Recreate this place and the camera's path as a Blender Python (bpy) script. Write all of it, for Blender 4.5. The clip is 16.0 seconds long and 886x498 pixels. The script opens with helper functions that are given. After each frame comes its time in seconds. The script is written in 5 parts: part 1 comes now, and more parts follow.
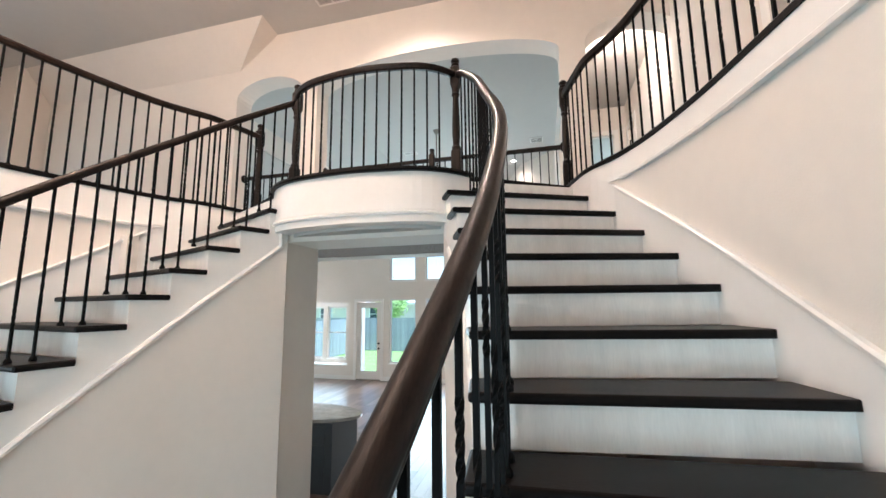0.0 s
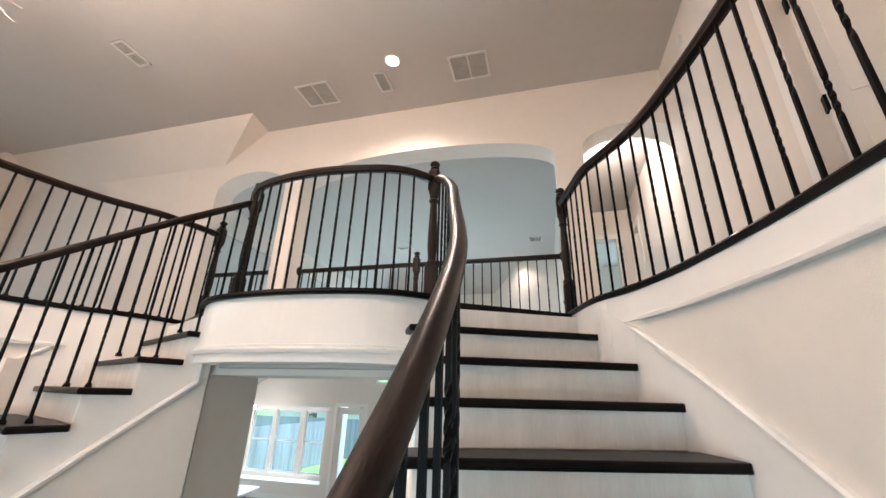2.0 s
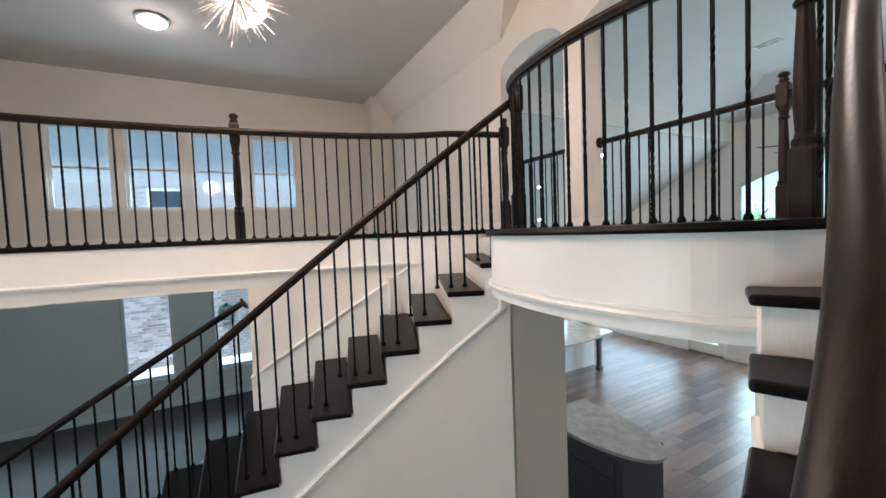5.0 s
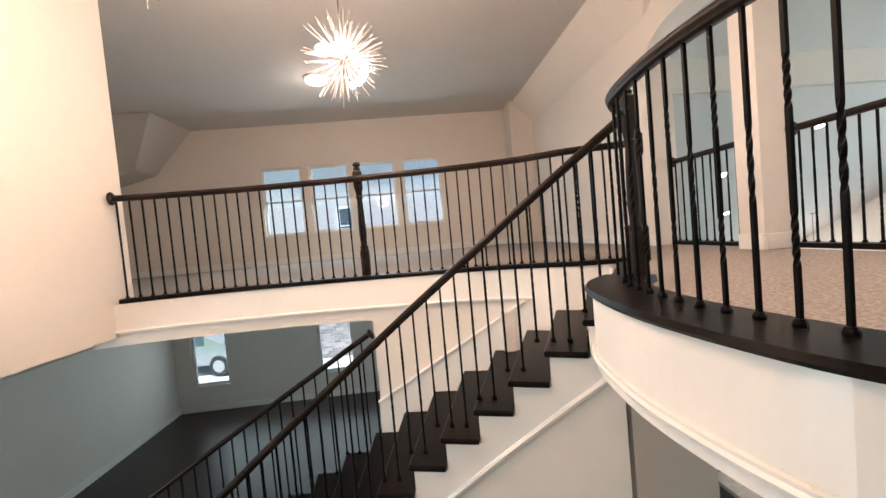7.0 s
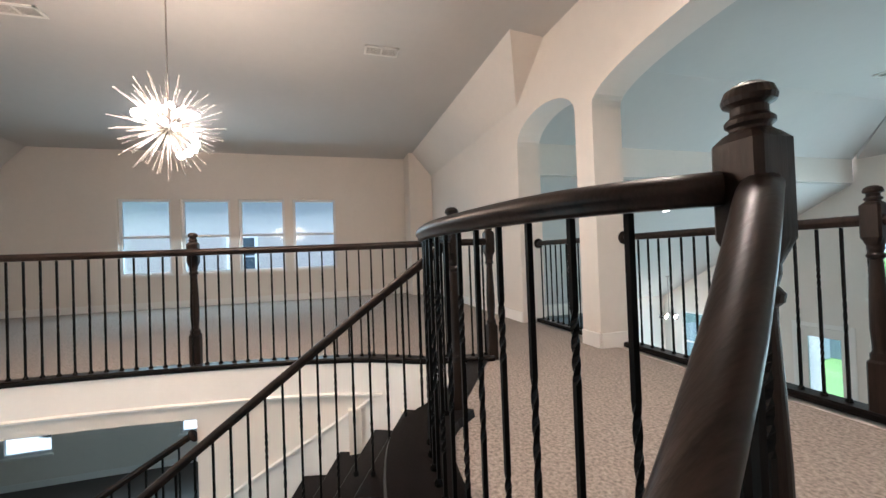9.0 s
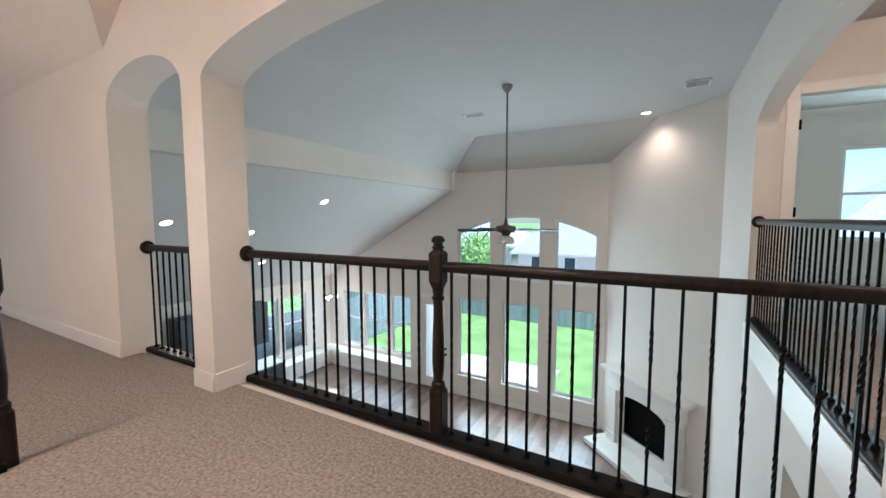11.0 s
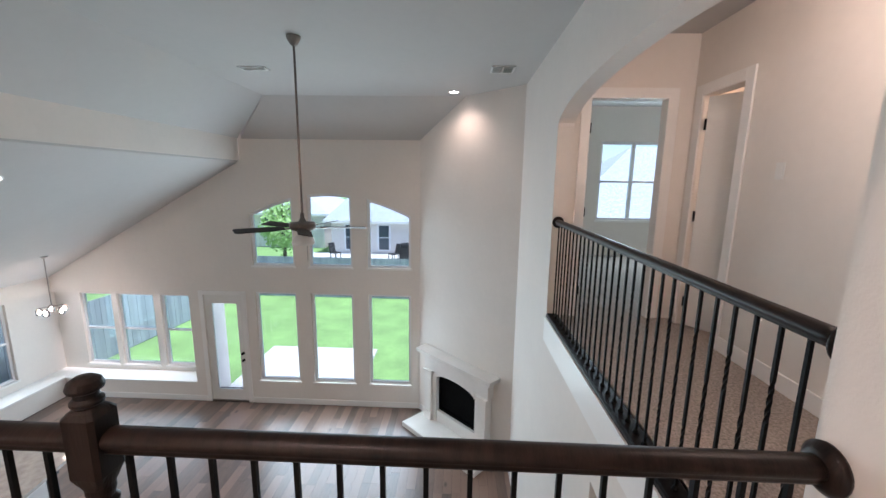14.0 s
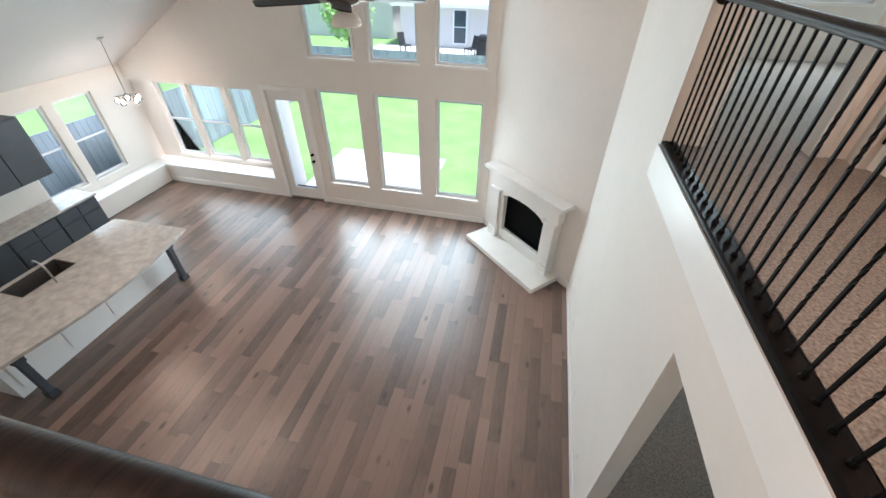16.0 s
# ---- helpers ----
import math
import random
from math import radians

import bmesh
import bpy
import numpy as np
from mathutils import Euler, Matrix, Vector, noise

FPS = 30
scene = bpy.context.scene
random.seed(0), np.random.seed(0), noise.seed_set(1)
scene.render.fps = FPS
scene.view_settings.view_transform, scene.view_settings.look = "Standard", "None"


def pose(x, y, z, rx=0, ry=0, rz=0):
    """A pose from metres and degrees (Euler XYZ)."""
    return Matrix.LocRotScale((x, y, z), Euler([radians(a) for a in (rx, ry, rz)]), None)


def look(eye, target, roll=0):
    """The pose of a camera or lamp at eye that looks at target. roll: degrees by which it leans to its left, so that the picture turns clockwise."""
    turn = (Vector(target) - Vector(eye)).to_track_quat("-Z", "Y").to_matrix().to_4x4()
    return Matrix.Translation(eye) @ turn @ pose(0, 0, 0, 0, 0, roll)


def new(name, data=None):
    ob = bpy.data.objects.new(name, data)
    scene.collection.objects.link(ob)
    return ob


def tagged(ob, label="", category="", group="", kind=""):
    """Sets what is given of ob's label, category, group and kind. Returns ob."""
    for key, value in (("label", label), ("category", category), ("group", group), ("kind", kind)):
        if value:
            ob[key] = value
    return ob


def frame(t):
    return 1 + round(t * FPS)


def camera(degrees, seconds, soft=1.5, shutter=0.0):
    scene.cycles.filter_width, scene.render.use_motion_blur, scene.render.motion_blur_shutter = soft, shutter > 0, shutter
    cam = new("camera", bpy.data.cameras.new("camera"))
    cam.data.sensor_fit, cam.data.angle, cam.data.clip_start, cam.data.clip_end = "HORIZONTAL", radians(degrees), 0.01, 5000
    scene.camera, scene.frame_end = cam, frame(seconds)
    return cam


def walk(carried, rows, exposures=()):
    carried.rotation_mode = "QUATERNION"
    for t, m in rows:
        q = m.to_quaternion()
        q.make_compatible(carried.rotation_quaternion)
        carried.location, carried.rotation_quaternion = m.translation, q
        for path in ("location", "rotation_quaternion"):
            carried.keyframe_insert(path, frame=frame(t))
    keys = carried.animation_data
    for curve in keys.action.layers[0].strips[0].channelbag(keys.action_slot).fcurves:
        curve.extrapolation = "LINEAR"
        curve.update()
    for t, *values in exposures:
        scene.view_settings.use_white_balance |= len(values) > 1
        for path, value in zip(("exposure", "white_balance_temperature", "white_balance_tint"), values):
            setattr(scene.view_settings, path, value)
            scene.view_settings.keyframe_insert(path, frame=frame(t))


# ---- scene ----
cam = camera(97.8, 16.0)
PATH = [
    (0, (1.41, 0.421, 2.449), (0.919, 2.341, 2.724), -0.6),
    (0.5, (1.378, 0.612, 2.534), (0.897, 2.53, 2.839), -0.1),
    (1, (1.365, 0.764, 2.645), (0.932, 2.678, 3.032), 0.3),
    (1.5, (1.462, 0.918, 2.768), (1.008, 2.788, 3.311), 0.9),
    (2, (1.476, 1.04, 2.886), (0.997, 2.848, 3.595), 1.5),
    (2.5, (1.426, 1.227, 3.028), (0.859, 3.012, 3.729), 0.9),
    (3, (1.417, 1.338, 3.072), (0.583, 3.065, 3.64), 0.4),
    (3.5, (1.466, 1.426, 3.183), (0.319, 3.008, 3.61), -0.8),
    (4, (1.444, 1.512, 3.251), (0.03, 2.905, 3.496), -1.3),
    (4.5, (1.384, 1.59, 3.349), (-0.225, 2.777, 3.401), -1.7),
    (6.8, (1.314, 2.11, 3.76), (-0.671, 2.308, 3.622), -5.3),
    (7, (1.301, 2.193, 3.783), (-0.692, 2.339, 3.705), -5.2),
    (7.5, (1.31, 2.327, 3.92), (-0.689, 2.39, 3.933), -4.5),
    (8, (1.196, 2.45, 4.035), (-0.801, 2.544, 4.102), -3.1),
    (8.5, (1.16, 2.595, 4.134), (-0.813, 2.918, 4.208), -2.6),
    (9, (1.206, 2.792, 4.279), (-0.712, 3.357, 4.305), -2.1),
    (9.5, (1.204, 2.958, 4.334), (-0.594, 3.835, 4.312), -1.8),
    (10, (1.101, 3.171, 4.408), (-0.463, 4.415, 4.334), -1.8),
    (12.5, (1.007, 3.911, 4.832), (0.672, 5.872, 4.634), 1.5),
    (13, (0.96, 4.098, 4.848), (0.693, 6.068, 4.632), 0.7),
    (13.5, (0.936, 4.315, 4.931), (0.722, 6.288, 4.676), 0.7),
    (14, (0.893, 4.473, 4.986), (0.815, 6.441, 4.639), 0.8),
    (14.5, (0.794, 4.718, 4.966), (0.816, 6.651, 4.45), 1.1),
    (15, (0.754, 4.894, 4.929), (0.7, 6.73, 4.136), 1.0),
    (15.5, (0.837, 5.128, 4.861), (0.653, 6.819, 3.809), 1.1),
    (16, (0.841, 5.198, 4.809), (0.481, 6.731, 3.576), 0.5),
]
walk(cam, [(t, look(eye, target, roll)) for t, eye, target, roll in PATH], [(0, 1.35, 6100, 18), (2, 1.2, 6100, 17), (3, 1.12, 5950, 15), (4.5, 0.97, 5700, 13), (7, 1.25, 6600, 20), (8, 1.1, 6250, 17), (9, 0.98, 5850, 13), (9.5, 1.05, 5750, 13), (10, 1.0, 5800, 13), (12.5, 0.64, 6350, 29), (13, 0.6, 6300, 28), (14, 0.66, 6250, 26), (15, 0.78, 6150, 24), (16, 1.15, 6550, 24)])


# ---------------------------------------------------------------- light
world = bpy.data.worlds.new("sky")
scene.world = world
world.use_nodes = True
_n = world.node_tree.nodes
_sky = _n.new("ShaderNodeTexSky")
_sky.sky_type = "NISHITA"
_sky.sun_disc = False
_sky.sun_elevation = radians(72)
_sky.sun_rotation = radians(108)
_n["Background"].inputs["Strength"].default_value = 0.15
world.node_tree.links.new(_sky.outputs[0], _n["Background"].inputs[0])

sun = new("sun", bpy.data.lights.new("sun", "SUN"))
sun.data.energy, sun.data.angle, sun.data.color = 5.0, radians(12), (1.0, 0.98, 0.95)
_a, _e = radians(108), radians(72)
sun.matrix_world = look((0, 0, 40), (-math.sin(_a) * 20, -math.cos(_a) * 20, 40 - 20 * math.tan(_e)))


def lamp(name, kind, place, power, colour, size=0.1, target=None):
    data = bpy.data.lights.new(name, kind)
    data.energy, data.color = power, colour
    if kind == "AREA":
        data.shape, data.size = "DISK", size
    else:
        data.shadow_soft_size = size
    if kind == "SPOT":
        data.spot_size, data.spot_blend = radians(140), 1.0
    ob = new(name, data)
    ob.matrix_world = look(place, target) if target else Matrix.Translation(place)
    return ob


WARM, WHITE, DAY = (1.0, 0.70, 0.47), (1.0, 0.82, 0.65), (0.69, 0.945, 0.98)


def daylight(place, target, width, height, power):
    """The sky's light in a window's opening; also the added fill at the entry."""
    data = bpy.data.lights.new("daylight_fill", "AREA")
    data.shape, data.size, data.size_y, data.energy, data.color = "RECTANGLE", width, height, power, DAY
    new("daylight_fill", data).matrix_world = look(place, target)


daylight((-1.76, 12.28, 1.57), (-1.76, 0, 1.2), 3.3, 2.0, 84)
daylight((-1.76, 12.28, 3.85), (-1.76, 0, 3.2), 3.3, 1.2, 36)
daylight((-6.5, 12.72, 1.46), (-6.5, 0, 1.3), 2.6, 1.7, 24)
daylight((-8.42, 10.85, 1.5), (0, 10.85, 1.3), 1.8, 1.6, 14)
daylight((-7.54, 0.95, 4.82), (-4.6, 0.95, 3.4), 3.9, 1.4, 34)
daylight((-8.37, -0.5, 1.55), (0, -0.5, 1.3), 4.5, 1.8, 20)
daylight((4.27, 12.28, 5.0), (4.0, 0, 4.6), 1.2, 1.4, 30)
daylight((4.0, 12.28, 1.4), (3.0, 0, 0.6), 1.5, 1.5, 24)
# added fill from the unseen entry, brightens the risers and lower stairs
daylight((0, -4.20, 1.5), (0.6, 2, 1.9), 1.7, 2.2, 75)

# ---------------------------------------------------------------- materials


def material(name, colour, rough=0.5, metal=0.0, vary=0.06, scale=6.0, bump=0.0, bump_scale=80.0, stretch=(1, 1, 1), island=False, coat=0.0, spread=1.1, knots=False):
    m = bpy.data.materials.new(name)
    m.use_nodes = True
    n, k = m.node_tree.nodes, m.node_tree.links.new
    b = n["Principled BSDF"]
    b.inputs["Roughness"].default_value, b.inputs["Metallic"].default_value = rough, metal
    b.inputs["Coat Weight"].default_value = coat
    co = n.new("ShaderNodeTexCoord")
    mp = n.new("ShaderNodeMapping")
    mp.inputs["Scale"].default_value = stretch
    k(co.outputs["Object"], mp.inputs[0])
    big, fine = n.new("ShaderNodeTexNoise"), n.new("ShaderNodeTexNoise")
    big.inputs["Scale"].default_value, fine.inputs["Scale"].default_value = scale, scale * 9
    big.inputs["Detail"].default_value = 4
    k(mp.outputs[0], big.inputs[0]), k(mp.outputs[0], fine.inputs[0])
    mix = n.new("ShaderNodeMath")
    mix.operation = "MULTIPLY_ADD"
    k(fine.outputs["Fac"], mix.inputs[0])
    mix.inputs[1].default_value = 0.5
    k(big.outputs["Fac"], mix.inputs[2])
    src = mix.outputs[0]
    if island:
        info = n.new("ShaderNodeObjectInfo")
        add = n.new("ShaderNodeMath")
        add.operation = "MULTIPLY_ADD"
        k(info.outputs["Random"], add.inputs[0])
        add.inputs[1].default_value = spread
        k(src, add.inputs[2])
        half = n.new("ShaderNodeMath")
        half.operation = "MULTIPLY_ADD"
        k(add.outputs[0], half.inputs[0])
        half.inputs[1].default_value, half.inputs[2].default_value = 0.6, -0.03 + (1.1 - spread) * 0.3
        src = half.outputs[0]
    ramp = n.new("ShaderNodeValToRGB")
    lo = [max(0, c * (1 - vary * 1.6)) for c in colour]
    hi = [min(1, c * (1 + vary * 1.2)) for c in colour]
    ramp.color_ramp.elements[0].position, ramp.color_ramp.elements[1].position = 0.35, 1.05 if not island else 0.95
    ramp.color_ramp.elements[0].color, ramp.color_ramp.elements[1].color = (*lo, 1), (*hi, 1)
    k(src, ramp.inputs[0]), k(ramp.outputs[0], b.inputs["Base Color"])
    if knots:
        # scattered dark knots, drawn out along the grain
        km, cell, near, dark = n.new("ShaderNodeMapping"), n.new("ShaderNodeTexVoronoi"), n.new("ShaderNodeMapRange"), n.new("ShaderNodeMix")
        km.inputs["Scale"].default_value = (3.4, 1.6, 1)
        cell.inputs["Scale"].default_value = 1.0
        near.inputs["From Min"].default_value, near.inputs["From Max"].default_value = 0.05, 0.13
        near.inputs["To Min"].default_value, near.inputs["To Max"].default_value = 0.8, 0.0
        dark.data_type = "RGBA"
        dark.inputs[7].default_value = (*[c * 0.22 for c in colour], 1)
        geo = n.new("ShaderNodeNewGeometry")
        k(geo.outputs["Position"], km.inputs[0]), k(km.outputs[0], cell.inputs["Vector"]), k(cell.outputs["Distance"], near.inputs[0])
        k(near.outputs[0], dark.inputs[0]), k(ramp.outputs[0], dark.inputs[6]), k(dark.outputs[2], b.inputs["Base Color"])
    ro = n.new("ShaderNodeMapRange")
    ro.inputs["To Min"].default_value, ro.inputs["To Max"].default_value = rough * 0.85, min(1, rough * 1.15)
    k(big.outputs["Fac"], ro.inputs[0]), k(ro.outputs[0], b.inputs["Roughness"])
    if bump:
        bt, bp = n.new("ShaderNodeTexNoise"), n.new("ShaderNodeBump")
        bt.inputs["Scale"].default_value, bt.inputs["Detail"].default_value = bump_scale, 3
        bp.inputs["Strength"].default_value, bp.inputs["Distance"].default_value = bump, 0.004
        k(mp.outputs[0], bt.inputs[0]), k(bt.outputs["Fac"], bp.inputs["Height"]), k(bp.outputs[0], b.inputs["Normal"])
    return m


def glowing(name, colour, strength):
    m = bpy.data.materials.new(name)
    m.use_nodes = True
    b = m.node_tree.nodes["Principled BSDF"]
    b.inputs["Base Color"].default_value = (*colour, 1)
    b.inputs["Emission Color"].default_value, b.inputs["Emission Strength"].default_value = (*colour, 1), strength
    return m


def glass(name, tint=(1, 1, 1), rough=0.0):
    m = bpy.data.materials.new(name)
    m.use_nodes = True
    n, k = m.node_tree.nodes, m.node_tree.links.new
    clear, shine, mix, fr = n.new("ShaderNodeBsdfTransparent"), n.new("ShaderNodeBsdfGlossy"), n.new("ShaderNodeMixShader"), n.new("ShaderNodeFresnel")
    clear.inputs[0].default_value = (*tint, 1)
    shine.inputs["Roughness"].default_value = rough
    fr.inputs[0].default_value = 1.3
    k(fr.outputs[0], mix.inputs[0]), k(clear.outputs[0], mix.inputs[1]), k(shine.outputs[0], mix.inputs[2])
    k(mix.outputs[0], n["Material Output"].inputs[0])
    return m


PAINT = material("cream wall paint", (0.76, 0.71, 0.655), 0.75, vary=0.025, scale=1.5, bump=0.25, bump_scale=120)
# wall paint darkened: the ceilings' weaker light is put into this colour
CEIL_SHADED = material("shade-darkened ceiling colour", (0.54, 0.525, 0.505), 0.85, vary=0.025, scale=1.2, bump=0.35, bump_scale=90)
TRIM = material("white trim paint", (0.82, 0.80, 0.77), 0.35, vary=0.02, scale=3)
RISER = material("white riser paint", (0.80, 0.78, 0.75), 0.4, vary=0.07, scale=4, stretch=(4, 4, 0.6))
TREAD = material("espresso stained tread", (0.0065, 0.0052, 0.005), 0.34, vary=0.4, scale=5, bump=0.15, bump_scale=60, stretch=(1, 4, 4))
RAILWOOD = material("espresso stained rail", (0.013, 0.0080, 0.0062), 0.40, vary=0.75, scale=5, bump=0.18, bump_scale=22, stretch=(8, 0.7, 2.2))
POSTWOOD = material("espresso stained post", (0.014, 0.0088, 0.0068), 0.44, vary=0.55, scale=5, bump=0.15, bump_scale=22, stretch=(7, 7, 0.7))
IRON = material("black iron", (0.004, 0.004, 0.004), 0.5, metal=0.0, vary=0.2, scale=20)
CARPET = material("beige carpet", (0.31, 0.265, 0.235), 0.95, vary=0.5, scale=64, bump=1.0, bump_scale=260)
PLANK = material("walnut plank floor", (0.160, 0.099, 0.075), 0.31, vary=0.42, scale=2.0, bump=0.10, bump_scale=50, stretch=(3.2, 0.5, 1), island=True, spread=0.9, knots=True)
JOINT = material("dark floor joint", (0.03, 0.02, 0.015), 0.6)
PLANK.node_tree.nodes["Principled BSDF"].inputs["Specular IOR Level"].default_value = 0.95
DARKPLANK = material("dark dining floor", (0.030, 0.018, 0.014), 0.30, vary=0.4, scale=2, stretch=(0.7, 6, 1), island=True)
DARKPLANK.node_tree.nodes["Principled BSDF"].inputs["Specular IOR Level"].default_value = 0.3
CABINET = material("slate grey cabinet", (0.055, 0.065, 0.075), 0.4, vary=0.08, scale=4)
GRANITE = material("light granite", (0.44, 0.40, 0.36), 0.15, vary=0.20, scale=9, coat=0.3)
SINK = material("dark composite sink", (0.07, 0.06, 0.055), 0.45, vary=0.2, scale=20)
STEEL = material("brushed steel", (0.45, 0.44, 0.43), 0.3, metal=1.0, vary=0.08, scale=30)
NICKEL = material("brushed nickel", (0.30, 0.28, 0.26), 0.3, metal=1.0, vary=0.1, scale=30)
MOTOR = material("dark brushed nickel", (0.15, 0.125, 0.11), 0.32, metal=1.0, vary=0.1, scale=30)
BLADE = material("dark fan blade", (0.02, 0.018, 0.018), 0.35, vary=0.2, scale=8)
FROST = material("frosted glass shade", (0.75, 0.73, 0.70), 0.35, vary=0.02)
MARBLE = material("cast stone surround", (0.74, 0.71, 0.67), 0.45, vary=0.05, scale=3, bump=0.1)
SOOT = material("black firebox", (0.004, 0.004, 0.004), 0.8, vary=0.4, scale=12, bump=0.4, bump_scale=30)
SOOT.node_tree.nodes["Principled BSDF"].inputs["Specular IOR Level"].default_value = 0.05
VINYL = material("white window vinyl", (0.80, 0.81, 0.82), 0.4, vary=0.02)
DOORWHITE = material("white door paint", (0.78, 0.76, 0.72), 0.4, vary=0.02)
GRASS = material("lawn", (0.18, 0.31, 0.10), 0.9, vary=0.22, scale=1.2, bump=1.0, bump_scale=60)
CONCRETE = material("patio concrete", (0.55, 0.53, 0.50), 0.8, vary=0.08, scale=2, bump=0.2)
FENCE = material("weathered fence", (0.31, 0.34, 0.385), 0.85, vary=0.12, scale=3, stretch=(6, 6, 0.6), island=True)
BRICK = material("painted brick", (0.36, 0.32, 0.31), 0.85, vary=0.3, scale=5, bump=0.5, bump_scale=40, island=True)
PALEBRICK = material("pale painted brick", (0.70, 0.645, 0.615), 0.85, vary=0.18, scale=14, bump=0.5, bump_scale=12, stretch=(1, 1, 3))
MORTAR = material("mortar", (0.50, 0.47, 0.45), 0.9, vary=0.1, scale=8)
SHINGLE = material("grey shingle", (0.40, 0.43, 0.47), 0.9, vary=0.3, scale=8, bump=0.6, bump_scale=50)
DARKGLASS = material("window seen from outside", (0.05, 0.07, 0.09), 0.08, vary=0.2, scale=2)
LEAF = material("leaf", (0.24, 0.38, 0.13), 0.7, vary=0.4, scale=3, island=True)
BARK = material("bark", (0.10, 0.075, 0.055), 0.9, vary=0.3, scale=8, bump=0.6, bump_scale=30)
CARPAINT = material("silver car paint", (0.30, 0.31, 0.32), 0.25, metal=0.6, vary=0.03, coat=0.5)
HOSE = material("green hose rubber", (0.02, 0.09, 0.05), 0.5, vary=0.15)
TYRE = material("tyre rubber", (0.02, 0.02, 0.02), 0.8, vary=0.2)
PLASTIC = material("white plastic", (0.75, 0.74, 0.71), 0.45, vary=0.02)
DUCT = material("dark duct", (0.4, 0.39, 0.37), 0.8, vary=0.2)
GREYSOFFIT = material("patio post paint", (0.45, 0.45, 0.45), 0.6, vary=0.1)
ROADMAT = material("driveway concrete", (0.50, 0.49, 0.47), 0.85, vary=0.14, scale=1.5, bump=0.3)
PANE = glass("window glass", (0.85, 0.95, 0.98))
CLEAR = glass("clear glass rod", (0.96, 0.96, 0.96), 0.05)
GLOW = glowing("lit lamp lens", (1.0, 0.93, 0.84), 8)
BULB = glowing("lit bulb", (1.0, 0.84, 0.70), 45)

# ---------------------------------------------------------------- mesh helpers


def part(name, bm, mat, parent=None, label="", smooth=False):
    me = bpy.data.meshes.new(name)
    bmesh.ops.recalc_face_normals(bm, faces=bm.faces)
    bm.to_mesh(me)
    bm.free()
    me.materials.append(mat)
    if smooth:
        for p in me.polygons:
            p.use_smooth = True
    ob = new(name, me)
    if parent:
        ob.parent = parent
    if label:
        ob["label"] = label
    return ob


def share(name, source, parent, place=Matrix()):
    """Another object on the same mesh, as a part of parent."""
    ob = new(name, source.data)
    ob.parent = parent
    ob.matrix_basis = place
    return ob


def thing(name, label, category, place=(0, 0, 0), group="", kind=""):
    ob = new(name)
    ob.location = place
    ob.empty_display_size = 0.1
    return tagged(ob, label, category, group, kind)


def hexa(bm, b, t):
    """A solid from four bottom and four top corners."""
    v = [bm.verts.new(p) for p in (*b, *t)]
    for f in ((3, 2, 1, 0), (4, 5, 6, 7), (0, 1, 5, 4), (1, 2, 6, 5), (2, 3, 7, 6), (3, 0, 4, 7)):
        bm.faces.new([v[i] for i in f])
    return v


def block(bm, x0, x1, y0, y1, z0, z1, bevel=0.0):
    v = hexa(bm, [(x0, y0, z0), (x1, y0, z0), (x1, y1, z0), (x0, y1, z0)], [(x0, y0, z1), (x1, y0, z1), (x1, y1, z1), (x0, y1, z1)])
    if bevel:
        es = list({e for q in v for e in q.link_edges})
        bmesh.ops.bevel(bm, geom=es, offset=bevel, segments=2, affect="EDGES", profile=0.5)
    return bm


def boxed(x0, x1, y0, y1, z0, z1, bevel=0.0):
    return block(bmesh.new(), x0, x1, y0, y1, z0, z1, bevel)


def prism(bm, pts, z0, z1):
    """A slab over a polygon in plan."""
    lo, hi = [bm.verts.new((x, y, z0)) for x, y in pts], [bm.verts.new((x, y, z1)) for x, y in pts]
    bm.faces.new(lo[::-1]), bm.faces.new(hi)
    for i in range(len(pts)):
        j = (i + 1) % len(pts)
        bm.faces.new((lo[i], lo[j], hi[j], hi[i]))
    return lo, hi


def upright(bm, axis, c0, c1, segs):
    """Wall pieces between the planes c0 and c1: segs of (a0, a1, low0, low1, high0, high1) along the other axis."""
    for a0, a1, l0, l1, h0, h1 in segs:
        def p(a, c, z):
            return (a, c, z) if axis == "y" else (c, a, z)
        hexa(bm, [p(a0, c0, l0), p(a1, c0, l1), p(a1, c1, l1), p(a0, c1, l0)], [p(a0, c0, h0), p(a1, c0, h1), p(a1, c1, h1), p(a0, c1, h0)])
    return bm


def arch_segs(a0, a1, spring, rise, top, n=16):
    """The wall above an elliptic arch from a0 to a1."""
    out, mid, half = [], (a0 + a1) / 2, (a1 - a0) / 2
    def z(a):
        return spring + rise * math.sqrt(max(0, 1 - ((a - mid) / half) ** 2))
    xs = [mid - half * math.cos(math.pi * i / n) for i in range(n + 1)]
    for p, q in zip(xs, xs[1:]):
        out.append((p, q, z(p), z(q), top, top))
    return out


def holes(a0, a1, z0, z1, openings):
    """Segs of a wall a0..a1 by z0..z1 round rectangular openings (b0, b1, low, high), sorted, not overlapping along the wall."""
    out, at = [], a0
    for b0, b1, lo, hi in sorted(openings):
        if b0 > at:
            out.append((at, b0, z0, z0, z1, z1))
        if lo > z0:
            out.append((b0, b1, z0, z0, lo, lo))
        if hi < z1:
            out.append((b0, b1, hi, hi, z1, z1))
        at = b1
    if at < a1:
        out.append((at, a1, z0, z0, z1, z1))
    return out


